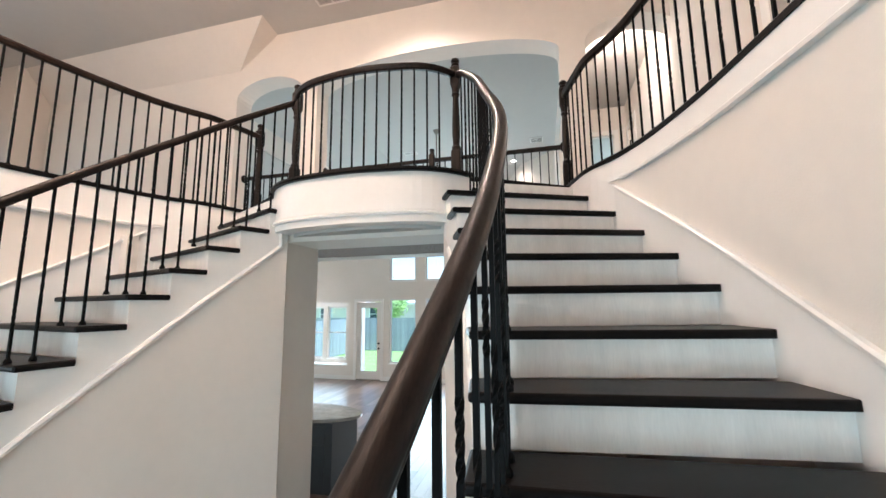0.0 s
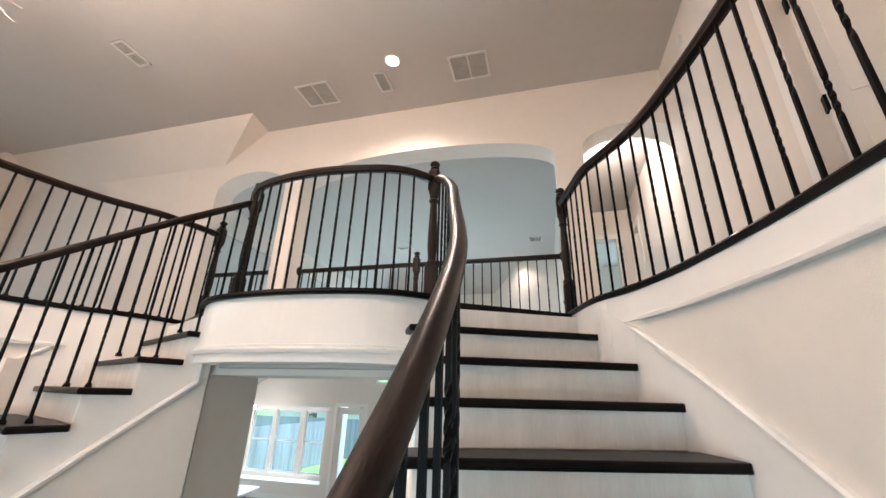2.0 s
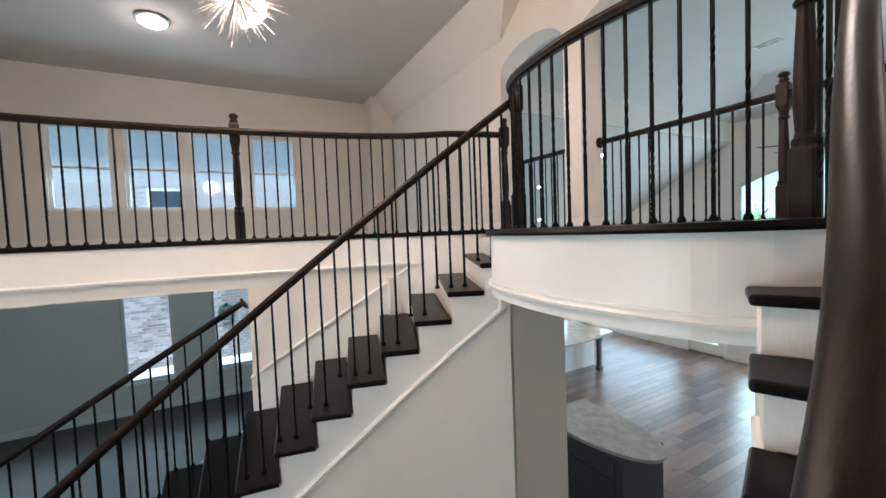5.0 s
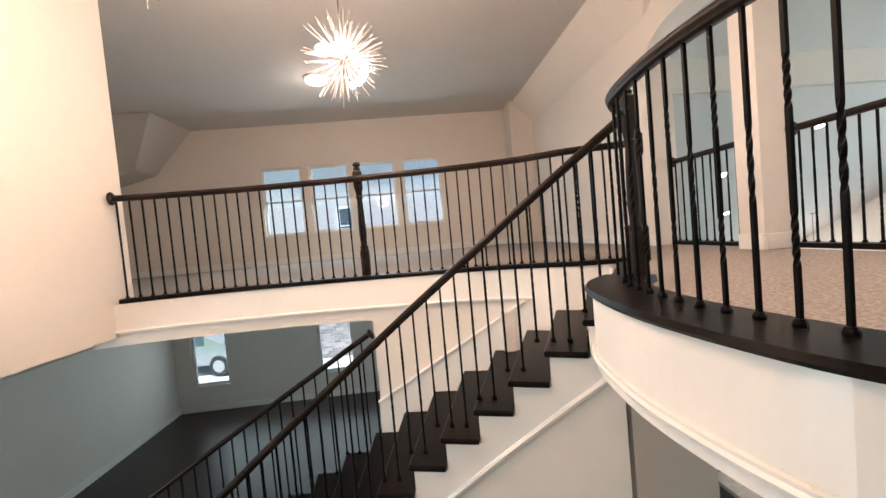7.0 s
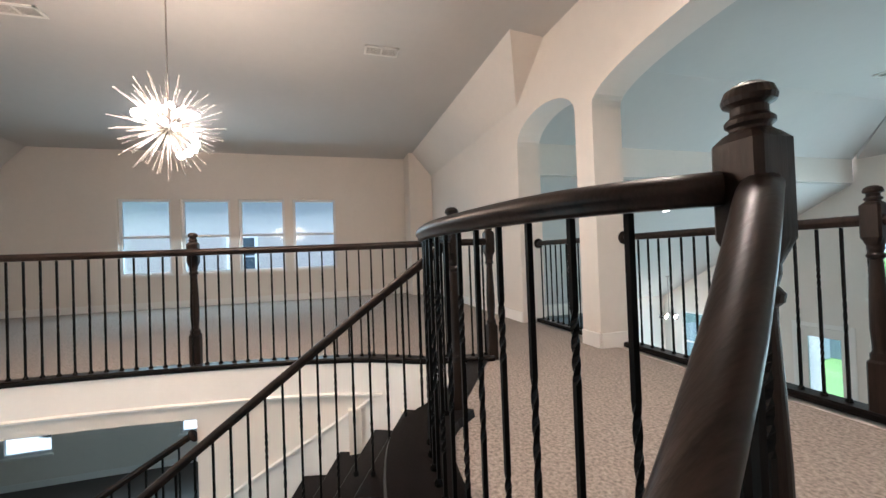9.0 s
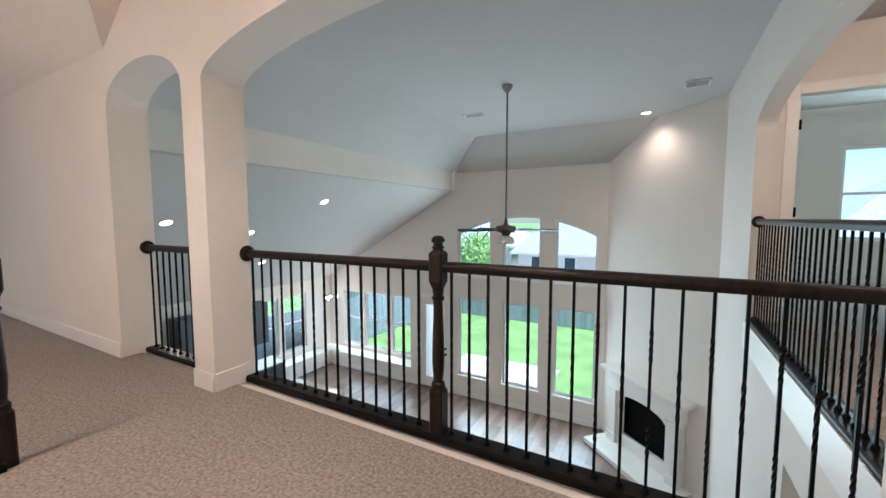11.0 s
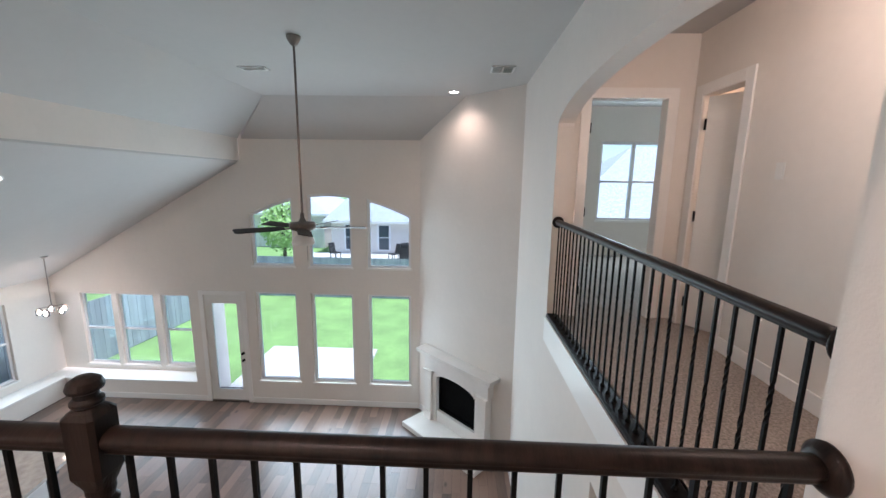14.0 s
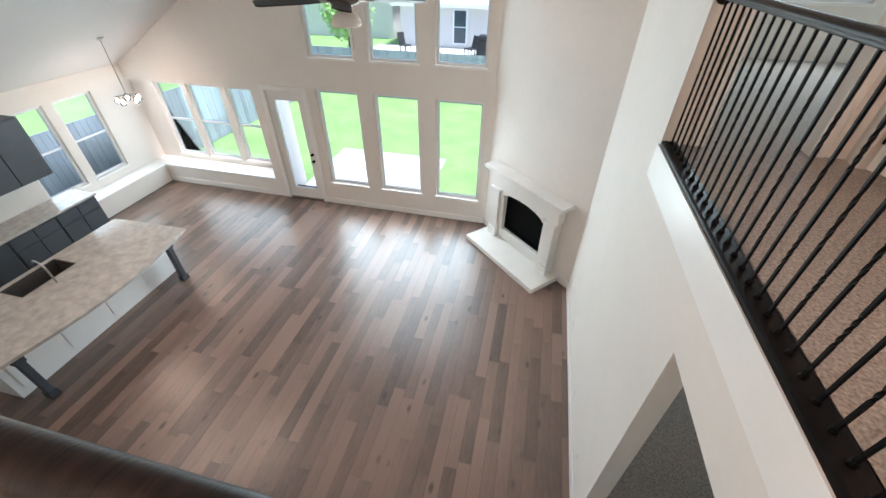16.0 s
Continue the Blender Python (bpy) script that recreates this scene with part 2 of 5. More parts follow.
def lathe(bm, profile, sides=16, centre=(0, 0)):
    """A turned shape from (radius, z)."""
    rings = []
    for r, z in profile:
        rings.append([bm.verts.new((centre[0] + r * math.cos(2 * math.pi * i / sides), centre[1] + r * math.sin(2 * math.pi * i / sides), z)) for i in range(sides)])
    for a, b in zip(rings, rings[1:]):
        for i in range(sides):
            j = (i + 1) % sides
            bm.faces.new((a[i], a[j], b[j], b[i]))
    bm.faces.new(rings[0][::-1]), bm.faces.new(rings[-1])
    return bm


def sweep(bm, path, profile, closed_ends=True, up=Vector((0, 0, 1))):
    """A profile of (sideways, upward) carried along a path of points; the sideways direction stays level."""
    pts = [Vector(p) for p in path]
    rings = []
    for i, p in enumerate(pts):
        d = pts[min(i + 1, len(pts) - 1)] - pts[max(i - 1, 0)]
        flat = Vector((d.x, d.y, 0))
        if flat.length < 1e-6:
            flat = Vector((0, 1, 0))
        flat.normalize()
        side = Vector((flat.y, -flat.x, 0))
        d.normalize()
        high = side.cross(d)
        rings.append([bm.verts.new(p + side * a + high * b) for a, b in profile])
    n = len(profile)
    for a, b in zip(rings, rings[1:]):
        for i in range(n):
            j = (i + 1) % n
            bm.faces.new((a[i], a[j], b[j], b[i]))
    if closed_ends:
        bm.faces.new(rings[0][::-1]), bm.faces.new(rings[-1])
    return bm


def rod(bm, a, b, r, sides=8):
    a, b = Vector(a), Vector(b)
    d = (b - a).normalized()
    u = d.orthogonal().normalized()
    w = d.cross(u)
    rings = [[bm.verts.new(p + (u * math.cos(2 * math.pi * i / sides) + w * math.sin(2 * math.pi * i / sides)) * r) for i in range(sides)] for p in (a, b)]
    for i in range(sides):
        j = (i + 1) % sides
        bm.faces.new((rings[0][i], rings[0][j], rings[1][j], rings[1][i]))
    bm.faces.new(rings[0][::-1]), bm.faces.new(rings[1])
    return bm


class Curve:
    """A smooth plan curve through points, by length from its start."""
    def __init__(self, pts):
        P = [np.array(p, float) for p in pts]
        P = [2 * P[0] - P[1], *P, 2 * P[-1] - P[-2]]
        out = []
        for i in range(1, len(P) - 2):
            for t in np.linspace(0, 1, 24, endpoint=False):
                a, b, c, d = P[i - 1:i + 3]
                out.append(0.5 * (2 * b + (c - a) * t + (2 * a - 5 * b + 4 * c - d) * t * t + (3 * b - a - 3 * c + d) * t ** 3))
        out.append(P[-2])
        self.p = np.array(out)
        self.s = np.concatenate([[0], np.cumsum(np.linalg.norm(np.diff(self.p, axis=0), axis=1))])
        self.length = float(self.s[-1])

    def at(self, s):
        x, y = np.interp(s, self.s, self.p[:, 0]), np.interp(s, self.s, self.p[:, 1])
        if s > self.length:
            d = (self.p[-1] - self.p[-2]) / np.linalg.norm(self.p[-1] - self.p[-2])
            x, y = self.p[-1] + d * (s - self.length)
        return float(x), float(y)

    def side(self, s, off):
        """A point off to the right of the way along the curve."""
        (x0, y0), (x1, y1) = self.at(max(0, s - 0.02)), self.at(s + 0.02)
        d = math.hypot(x1 - x0, y1 - y0)
        x, y = self.at(s)
        return x + (y1 - y0) / d * off, y - (x1 - x0) / d * off

    def near(self, y):
        return float(self.s[np.argmin(np.abs(self.p[:, 1] - y))])


def span(a, b, n):
    return [a + (b - a) * i / n for i in range(n + 1)]


# ---------------------------------------------------------------- plan
H, RISE, STEPS = 3.42, 0.18, 19
CEILING, GREAT, YW, YB, YFAR, XR = 6.50, 6.42, 5.0, 5.30, 12.30, 1.863
XLOFT, XDINE = -7.57, -8.40
# the stairs' inner and outer edges in plan, from the landing down; the other stair is their mirror image
INNER = Curve([(0.66, 3.24), (0.79, 2.98), (0.87, 2.79), (0.94, 2.60), (1.0, 2.40), (1.07, 2.15), (1.13, 1.90), (1.17, 1.60), (1.18, 1.30), (1.16, 1.0), (1.11, 0.7), (1.04, 0.35), (0.95, 0.0), (0.85, -0.35), (0.73, -0.7)])
OUTER = Curve([(1.66, 3.86), (1.78, 3.45), (1.93, 3.22), (2.05, 2.95), (2.13, 2.68), (2.20, 2.38), (2.25, 2.08), (2.30, 1.75), (2.36, 1.3), (2.40, 0.8), (2.41, 0.3), (2.38, -0.2), (2.33, -0.6), (2.26, -1.0), (2.16, -1.5), (2.05, -2.0)])
S_IN, S_OUT = INNER.near(2.98), OUTER.near(3.45)


def nose_in(k):
    return S_IN + 0.222 * (k - 1)


def nose_out(k):
    return S_OUT + (0.265 * (k - 1) if k < 3 else 0.53 + 0.295 * (k - 3))


def tread_z(k):
    return H - RISE * k


# ---------------------------------------------------------------- large structure
def weld(bm):
    bmesh.ops.remove_doubles(bm, verts=bm.verts, dist=1e-4)
    bm.verts.index_update()
    seen = {}
    for f in bm.faces:
        seen.setdefault(frozenset(v.index for v in f.verts), []).append(f)
    bmesh.ops.delete(bm, geom=[f for fs in seen.values() if len(fs) > 1 for f in fs], context="FACES_ONLY")


def structure(name, bm, mat, label):
    weld(bm)
    return tagged(part(name, bm, mat), label, name.split("_")[0], kind="structure")


# wall with three arches between the landing and the great room
bm = bmesh.new()
upright(bm, "y", YW, YB, [(-7.6, -2.98, 3.05, 3.05, CEILING, CEILING)])
upright(bm, "y", YW, YB, [(-2.98, -1.84, 3.05, 3.05, 3.40, 3.40)] + arch_segs(-2.98, -1.84, 5.54, 0.28, CEILING))
upright(bm, "y", YW, YB, [(-1.84, -1.60, 3.05, 3.05, CEILING, CEILING), (-1.60, 1.73, 3.05, 3.05, 3.40, 3.40)])
upright(bm, "y", YW, YB, arch_segs(-1.60, 1.73, 5.53, 0.30, CEILING, 28))
upright(bm, "y", YW, YB, [(1.73, 2.03, 3.05, 3.05, CEILING, CEILING), (2.03, 3.05, 3.05, 3.05, 3.40, 3.40)] + arch_segs(2.03, 3.05, 5.54, 0.28, CEILING))
upright(bm, "y", YW, YB, [(3.05, 5.6, 3.05, 3.05, CEILING, CEILING)])
structure("wall_arcade", bm, PAINT, "cream painted wall with three arched openings above the landing")

# loft: window wall, sloping corner, front wall
LOFTWIN = [(-1.05, -0.17, 4.07, 5.56), (0.0, 0.88, 4.07, 5.56), (1.03, 1.91, 4.07, 5.56), (2.07, 2.95, 4.07, 5.56)]
bm = upright(bmesh.new(), "x", XLOFT - 0.18, XLOFT, holes(-4.3, YB, H - 0.37, CEILING + 0.1, LOFTWIN))
structure("wall_loft", bm, PAINT, "cream painted loft wall with four windows")
# keeps the lighter wall colour, standing for stronger light on the slope
bm = hexa(bm := bmesh.new(), [(-7.2, YW, 6.0), (-2.96, YW, 6.0), (-2.25, YW - 0.41, 6.499), (-7.2, YW - 0.41, 6.499)], [(-7.2, YW + 0.02, 6.51), (-2.30, YW + 0.02, 6.51), (-2.25, YW - 0.40, 6.51), (-7.2, YW - 0.40, 6.51)]) and bm
structure("ceiling_slope", bm, PAINT, "sloping strip of painted ceiling above the loft")
structure("wall_chase", boxed(-7.568, -7.0, 4.50, 4.998, H, CEILING), PAINT, "boxed painted corner of the loft")
bm = upright(bmesh.new(), "y", -4.5, -4.3, [(-8.6, -2.3, 0, 0, CEILING, CEILING)])
structure("wall_loft_front", bm, PAINT, "cream painted front wall of loft and dining room")
bm = hexa(bm := bmesh.new(), [(-7.55, -3.2, 5.6), (-6.9, -3.2, 5.6), (-6.9, -4.29, 5.3), (-7.55, -4.29, 5.3)], [(-7.55, -2.4, 6.49), (-6.25, -2.4, 6.49), (-6.25, -4.29, 6.49), (-7.55, -4.29, 6.49)]) and bm
structure("ceiling_hip", bm, CEIL_SHADED, "sloping painted corner of the loft ceiling")

# front upper wall of the foyer and the entry below
bm = upright(bmesh.new(), "y", -0.72, -0.52, [(-2.44, 2.6, 3.12, 3.12, CEILING, CEILING)])
upright(bm, "x", -2.60, -2.44, [(-2.9, -0.52, 3.12, 3.12, CEILING, CEILING)])
structure("wall_foyer_front", bm, PAINT, "cream painted upper wall above the entry")
bm = upright(bmesh.new(), "y", -4.5, -4.3, holes(-2.3, 5.6, 0, CEILING, [(-0.55, 0.55, 0, 2.44)]))
structure("wall_front", bm, PAINT, "cream painted entry wall around the front door")
structure("ceiling_entry", boxed(-2.6, 2.6, -4.3, -0.72, 3.05, 3.12), CEIL_SHADED, "painted ceiling above the entry")

# right side upstairs: wall with a door, and the outer wall
bm = upright(bmesh.new(), "x", 2.97, 3.12, holes(-0.52, YW, H, CEILING, [(2.36, 3.22, H, H + 2.05)]))
structure("wall_bedroom", bm, PAINT, "cream painted upstairs wall with a doorway")
bm = upright(bmesh.new(), "x", 5.6, 5.75, holes(-4.5, 12.6, 0, CEILING, []))
structure("wall_east", bm, PAINT, "plain painted outer wall")

# slabs of the upper floor
BAL = Curve([(-0.80, 3.42), (-0.66, 3.27), (-0.45, 3.17), (0.0, 3.115), (0.45, 3.17), (0.66, 3.27), (0.80, 3.42)])
balcony = [BAL.at(s) for s in span(0, BAL.length, 30)]
pts = [(-1.70, 3.86), (-0.80, 3.40), *balcony[1:-1], (0.80, 3.40), (1.70, 3.86), (1.70, YW + 0.15), (-1.70, YW + 0.15)]
bm = bmesh.new()
prism(bm, pts, 3.06, H)
structure("floor_landing", bm, CARPET, "beige carpet on the landing")
for side, name, far in ((-1, "floor_loft", XLOFT), (1, "floor_right", 5.6)):
    s_end = OUTER.near(-0.6)
    edge = [OUTER.side(s, -0.02) for s in span(0, s_end, 40)]
    poly = [(x * side, y) for x, y in edge] + [(2.4 * side, -4.3), (far, -4.3), (far, YW + 0.15), (1.70 * side, YW + 0.15)]
    bm = bmesh.new()
    prism(bm, poly, 3.06, H)
    structure(name, bm, CARPET, "beige carpet on the upper floor")

# hall behind the right arch
structure("floor_hall", boxed(XR + 0.006, 5.6, YW + 0.15, 12.4, 3.2, 3.545), CARPET, "beige carpet of the upstairs hall")
bm = bmesh.new()
upright(bm, "x", XR, XR + 0.16, holes(YB, 5.45, 0, CEILING, []) + [(5.45, 6.93, 2.9, 2.9, 3.545, 3.545), (6.93, 8.52, 0, 0, 3.545, 3.545), (8.52, 11.0, 0, 0, CEILING + 0.05, CEILING + 0.05)])
upright(bm, "x", XR, XR + 0.16, arch_segs(5.45, 8.52, 5.53, 0.27, CEILING + 0.05, 24))
structure("wall_great_room_right", bm, PAINT, "cream painted great room wall with an arched opening to the hall")
bm = upright(bmesh.new(), "x", 3.20, 3.32, holes(YB, 8.60, 3.2, CEILING, [(7.88, 8.44, 3.2, 5.82)]))
structure("wall_hall", bm, PAINT, "cream painted hall wall with a doorway")
bm = upright(bmesh.new(), "y", 8.60, 8.72, holes(XR + 0.16, 5.6, 3.2, CEILING, [(2.20, 2.95, 3.2, 5.82)]))
structure("wall_hall_end", bm, PAINT, "cream painted end wall of the hall")
structure("ceiling_hall", boxed(XR + 0.17, 5.6, YB, 12.29, 6.42, 6.48), CEIL_SHADED, "painted hall ceiling")
bm = upright(bmesh.new(), "y", 12.30, 12.48, holes(XR + 0.1, 5.6, 0, 3.2, [(3.2, 4.8, 0.6, 2.2)]) + holes(XR + 0.1, 5.6, 3.2, CEILING, [(3.62, 4.92, 4.25, 5.78)]))
structure("wall_bedroom_back", bm, PAINT, "pale blue-lit bedroom wall with a window")

# great room: far wall, bay, angled wall, kitchen wall
LOW = [(-3.45, -2.54, 0.54, 2.59), (-2.23, -1.31, 0.54, 2.59), (-0.99, -0.08, 0.54, 2.59)]
UP = [(-3.45, -2.54), (-2.23, -1.31), (-0.99, -0.08)]
DOOR = (-4.60, -3.74, 0.0, 2.50)


def head(x):
    """Underside of the arch that spans the three upper windows."""
    return 4.26 + 0.44 * (1 - ((x + 1.765) / 1.69) ** 2)


def roofline(x):
    return 5.78 if x > -3.57 else 5.34 - (-3.57 - x) * 0.568


bm = bmesh.new()
Y0, Y1 = YFAR, YFAR + 0.18
segs = holes(-4.92, 0.2, 0, 2.59, [DOOR[:2] + (0.0, 2.5)] + LOW)
upright(bm, "y", Y0, Y1, segs)
for a, b in ((-4.92, -3.57), (-3.57, -3.45), (-2.54, -2.23), (-1.31, -0.99), (-0.08, 0.2)):
    upright(bm, "y", Y0, Y1, [(a, b, 2.59, 2.59, roofline(a + 1e-6), roofline(b))] if b <= -3.57 else [(a, b, 2.59, 2.59, 5.9, 5.9)])
for a, b in UP:
    upright(bm, "y", Y0, Y1, [(a, b, 2.59, 2.59, 3.16, 3.16)])
    xs = span(a, b, 8)
    upright(bm, "y", Y0, Y1, [(p, q, head(p), head(q), 5.9, 5.9) for p, q in zip(xs, xs[1:])])
upright(bm, "y", Y0, Y1, [(-8.02, -4.92, 0, 0, 0.42, 0.42), (-8.02, -4.92, 2.47, 2.47, roofline(-8.02), roofline(-4.92))])
structure("wall_far", bm, PAINT, "cream painted tall great room wall with windows")
# bay recess round the breakfast nook
BAYN = [(-7.86, -7.10), (-6.98, -6.10), (-5.94, -5.22)]
BAYW = [(9.95, 10.75), (10.95, 11.75)]
bm = upright(bmesh.new(), "y", 12.75, 12.90, holes(-8.60, -4.92, 0.30, 2.47, [(a, b, 0.58, 2.34) for a, b in BAYN]))
upright(bm, "x", -4.92, -4.77, [(12.48, 12.9, 0, 0, 2.47, 2.47)])
upright(bm, "x", -8.60, -8.45, holes(9.7, 12.75, 0.30, 2.47, [(a, b, 0.66, 2.34) for a, b in BAYW]))
structure("wall_bay", bm, PAINT, "painted recessed bay wall with windows")
bm = bmesh.new()
block(bm, -8.60, -4.92, 12.28, 12.75, 0.42, 0.46, 0.008)
block(bm, -8.45, -8.0, 9.7, 12.28, 0.42, 0.46, 0.008)
structure("trim_window_seat", bm, TRIM, "white painted window seat ledge along the bay")
bm = upright(bmesh.new(), "x", -8.62, -8.02, [(9.7, YFAR, 0, 0, 0.42, 0.42), (9.7, 12.9, 2.47, 2.47, 2.9, 2.9)])
upright(bm, "x", -8.20, -8.02, [(3.0, 9.7, 0, 0, 2.9, 2.9)])
structure("wall_kitchen", bm, PAINT, "painted kitchen wall")
bm = bmesh.new()
hexa(bm, [(1.863, 10.60, 0), (0.10, YFAR, 0), (0.10, YFAR + 0.2, 0), (2.1, 10.6, 0)], [(1.863, 10.60, 6.55), (0.10, YFAR, 6.55), (0.10, YFAR + 0.2, 6.55), (2.1, 10.6, 6.55)])
structure("wall_fireplace", bm, PAINT, "cream painted angled wall behind the fireplace")

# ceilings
structure("ceiling_foyer", boxed(-7.75, 5.75, -4.5, YW + 0.15, CEILING, CEILING + 0.12), CEIL_SHADED, "painted flat ceiling of foyer and loft")
bm = bmesh.new()
G, XT, YT = GREAT, -2.57, 11.45
block(bm, XT, 2.1, YW + 0.15, YT, G, G + 0.2)
hexa(bm, [(XT, YT, G), (2.1, YT, G), (2.1, 12.5, 5.61), (-3.72, 12.5, 5.61)], [(XT, YT, G + 0.2), (2.1, YT, G + 0.2), (2.1, 12.5, 5.85), (-3.72, 12.5, 5.85)])
hexa(bm, [(-3.57, YW + 0.15, 5.77), (XT, YW + 0.15, G), (XT, YT, G), (-3.57, 12.3, 5.77)], [(-3.57, YW + 0.15, 5.97), (XT, YW + 0.15, G + 0.2), (XT, YT, G + 0.2), (-3.57, 12.3, 5.97)])
structure("ceiling_great_room", bm, CEIL_SHADED, "painted tray ceiling of the great room")
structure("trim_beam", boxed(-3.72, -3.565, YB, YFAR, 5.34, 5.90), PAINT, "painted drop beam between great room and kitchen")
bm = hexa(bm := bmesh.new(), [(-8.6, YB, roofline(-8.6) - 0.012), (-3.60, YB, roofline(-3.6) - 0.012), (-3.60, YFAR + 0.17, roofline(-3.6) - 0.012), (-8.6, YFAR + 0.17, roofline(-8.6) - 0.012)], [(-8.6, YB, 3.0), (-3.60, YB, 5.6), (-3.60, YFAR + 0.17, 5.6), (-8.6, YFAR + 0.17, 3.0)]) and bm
structure("ceiling_kitchen", bm, CEIL_SHADED, "sloping painted kitchen ceiling")
structure("ceiling_under_loft", boxed(-8.4, -2.6, -4.3, 3.0, 3.04, 3.06), CEIL_SHADED, "painted dining room ceiling")
bm = upright(bmesh.new(), "y", 2.9, 3.0, [(-8.6, -2.0, 0, 0, 3.05, 3.05)])
structure("wall_dining_back", bm, PAINT, "painted wall between dining room and kitchen")
DINEWIN = [(-3.42, -2.58, 0.62, 2.5), (-0.40, 0.45, 0.62, 2.5), (1.16, 2.0, 0.62, 2.5)]
bm = upright(bmesh.new(), "x", XDINE - 0.18, XDINE, holes(-4.3, 2.9, 0, 3.3, DINEWIN))
structure("wall_dining", bm, PAINT, "grey-lit dining room wall with windows")
bm = upright(bmesh.new(), "y", -3.95, -3.80, [(XDINE, -2.6, 0, 0, 3.05, 3.05)])
structure("wall_dining_side", bm, PAINT, "painted side wall of the dining room")
structure("roof_dining", boxed(XDINE - 0.5, XLOFT - 0.18, -4.5, 3.0, 3.3, 3.4), SHINGLE, "low shingled roof over the dining room")
structure("wall_stub", boxed(-8.2, -7.6, 2.95, YB + 0.02, 2.8, CEILING), PAINT, "plain closing wall")

# wall below the landing with the passage
bm = bmesh.new()
upright(bm, "y", 3.30, 3.78, [(-2.0, -0.72, 0, 0, 3.055, 3.055), (0.72, 2.0, 0, 0, 3.055, 3.055), (-0.72, 0.72, 2.98, 2.98, 3.055, 3.055)])
structure("wall_passage", bm, PAINT, "cream painted wall around the passage below the balcony")
# balcony front: white band with moulding, soffit below
bm = bmesh.new()
sweep(bm, [(x, y, 0) for x, y in balcony], [(0.0, 3.04), (0.14, 3.04), (0.14, H), (0.0, H)])
structure("trim_balcony", bm, TRIM, "white painted curved balcony front")
bm = bmesh.new()
sweep(bm, [(x, y, 3.115) for x, y in balcony], [(0.142, -0.022), (0.160, -0.022), (0.166, -0.006), (0.156, 0.006), (0.158, 0.02), (0.142, 0.024)])
structure("trim_balcony_moulding", bm, TRIM, "white moulding round the balcony front")
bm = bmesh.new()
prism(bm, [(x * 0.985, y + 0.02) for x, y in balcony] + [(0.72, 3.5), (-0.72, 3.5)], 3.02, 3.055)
structure("ceiling_balcony", bm, CEIL_SHADED, "painted soffit below the balcony")


# ---------------------------------------------------------------- stairs
def spot(curve, s, side, off=0.0):
    x, y = curve.side(s, off)
    return x * side, y


def nose_line(s_inner):
    """Height of the line of noses over a length along the inner edge."""
    return H - RISE * (1 + (s_inner - S_IN) / 0.222)


def nose_line_out(s):
    """The same over a length along the outer edge."""
    k = 1 + (s - S_OUT) / 0.265 if s < S_OUT + 0.53 else 3 + (s - S_OUT - 0.53) / 0.295
    return H - RISE * k


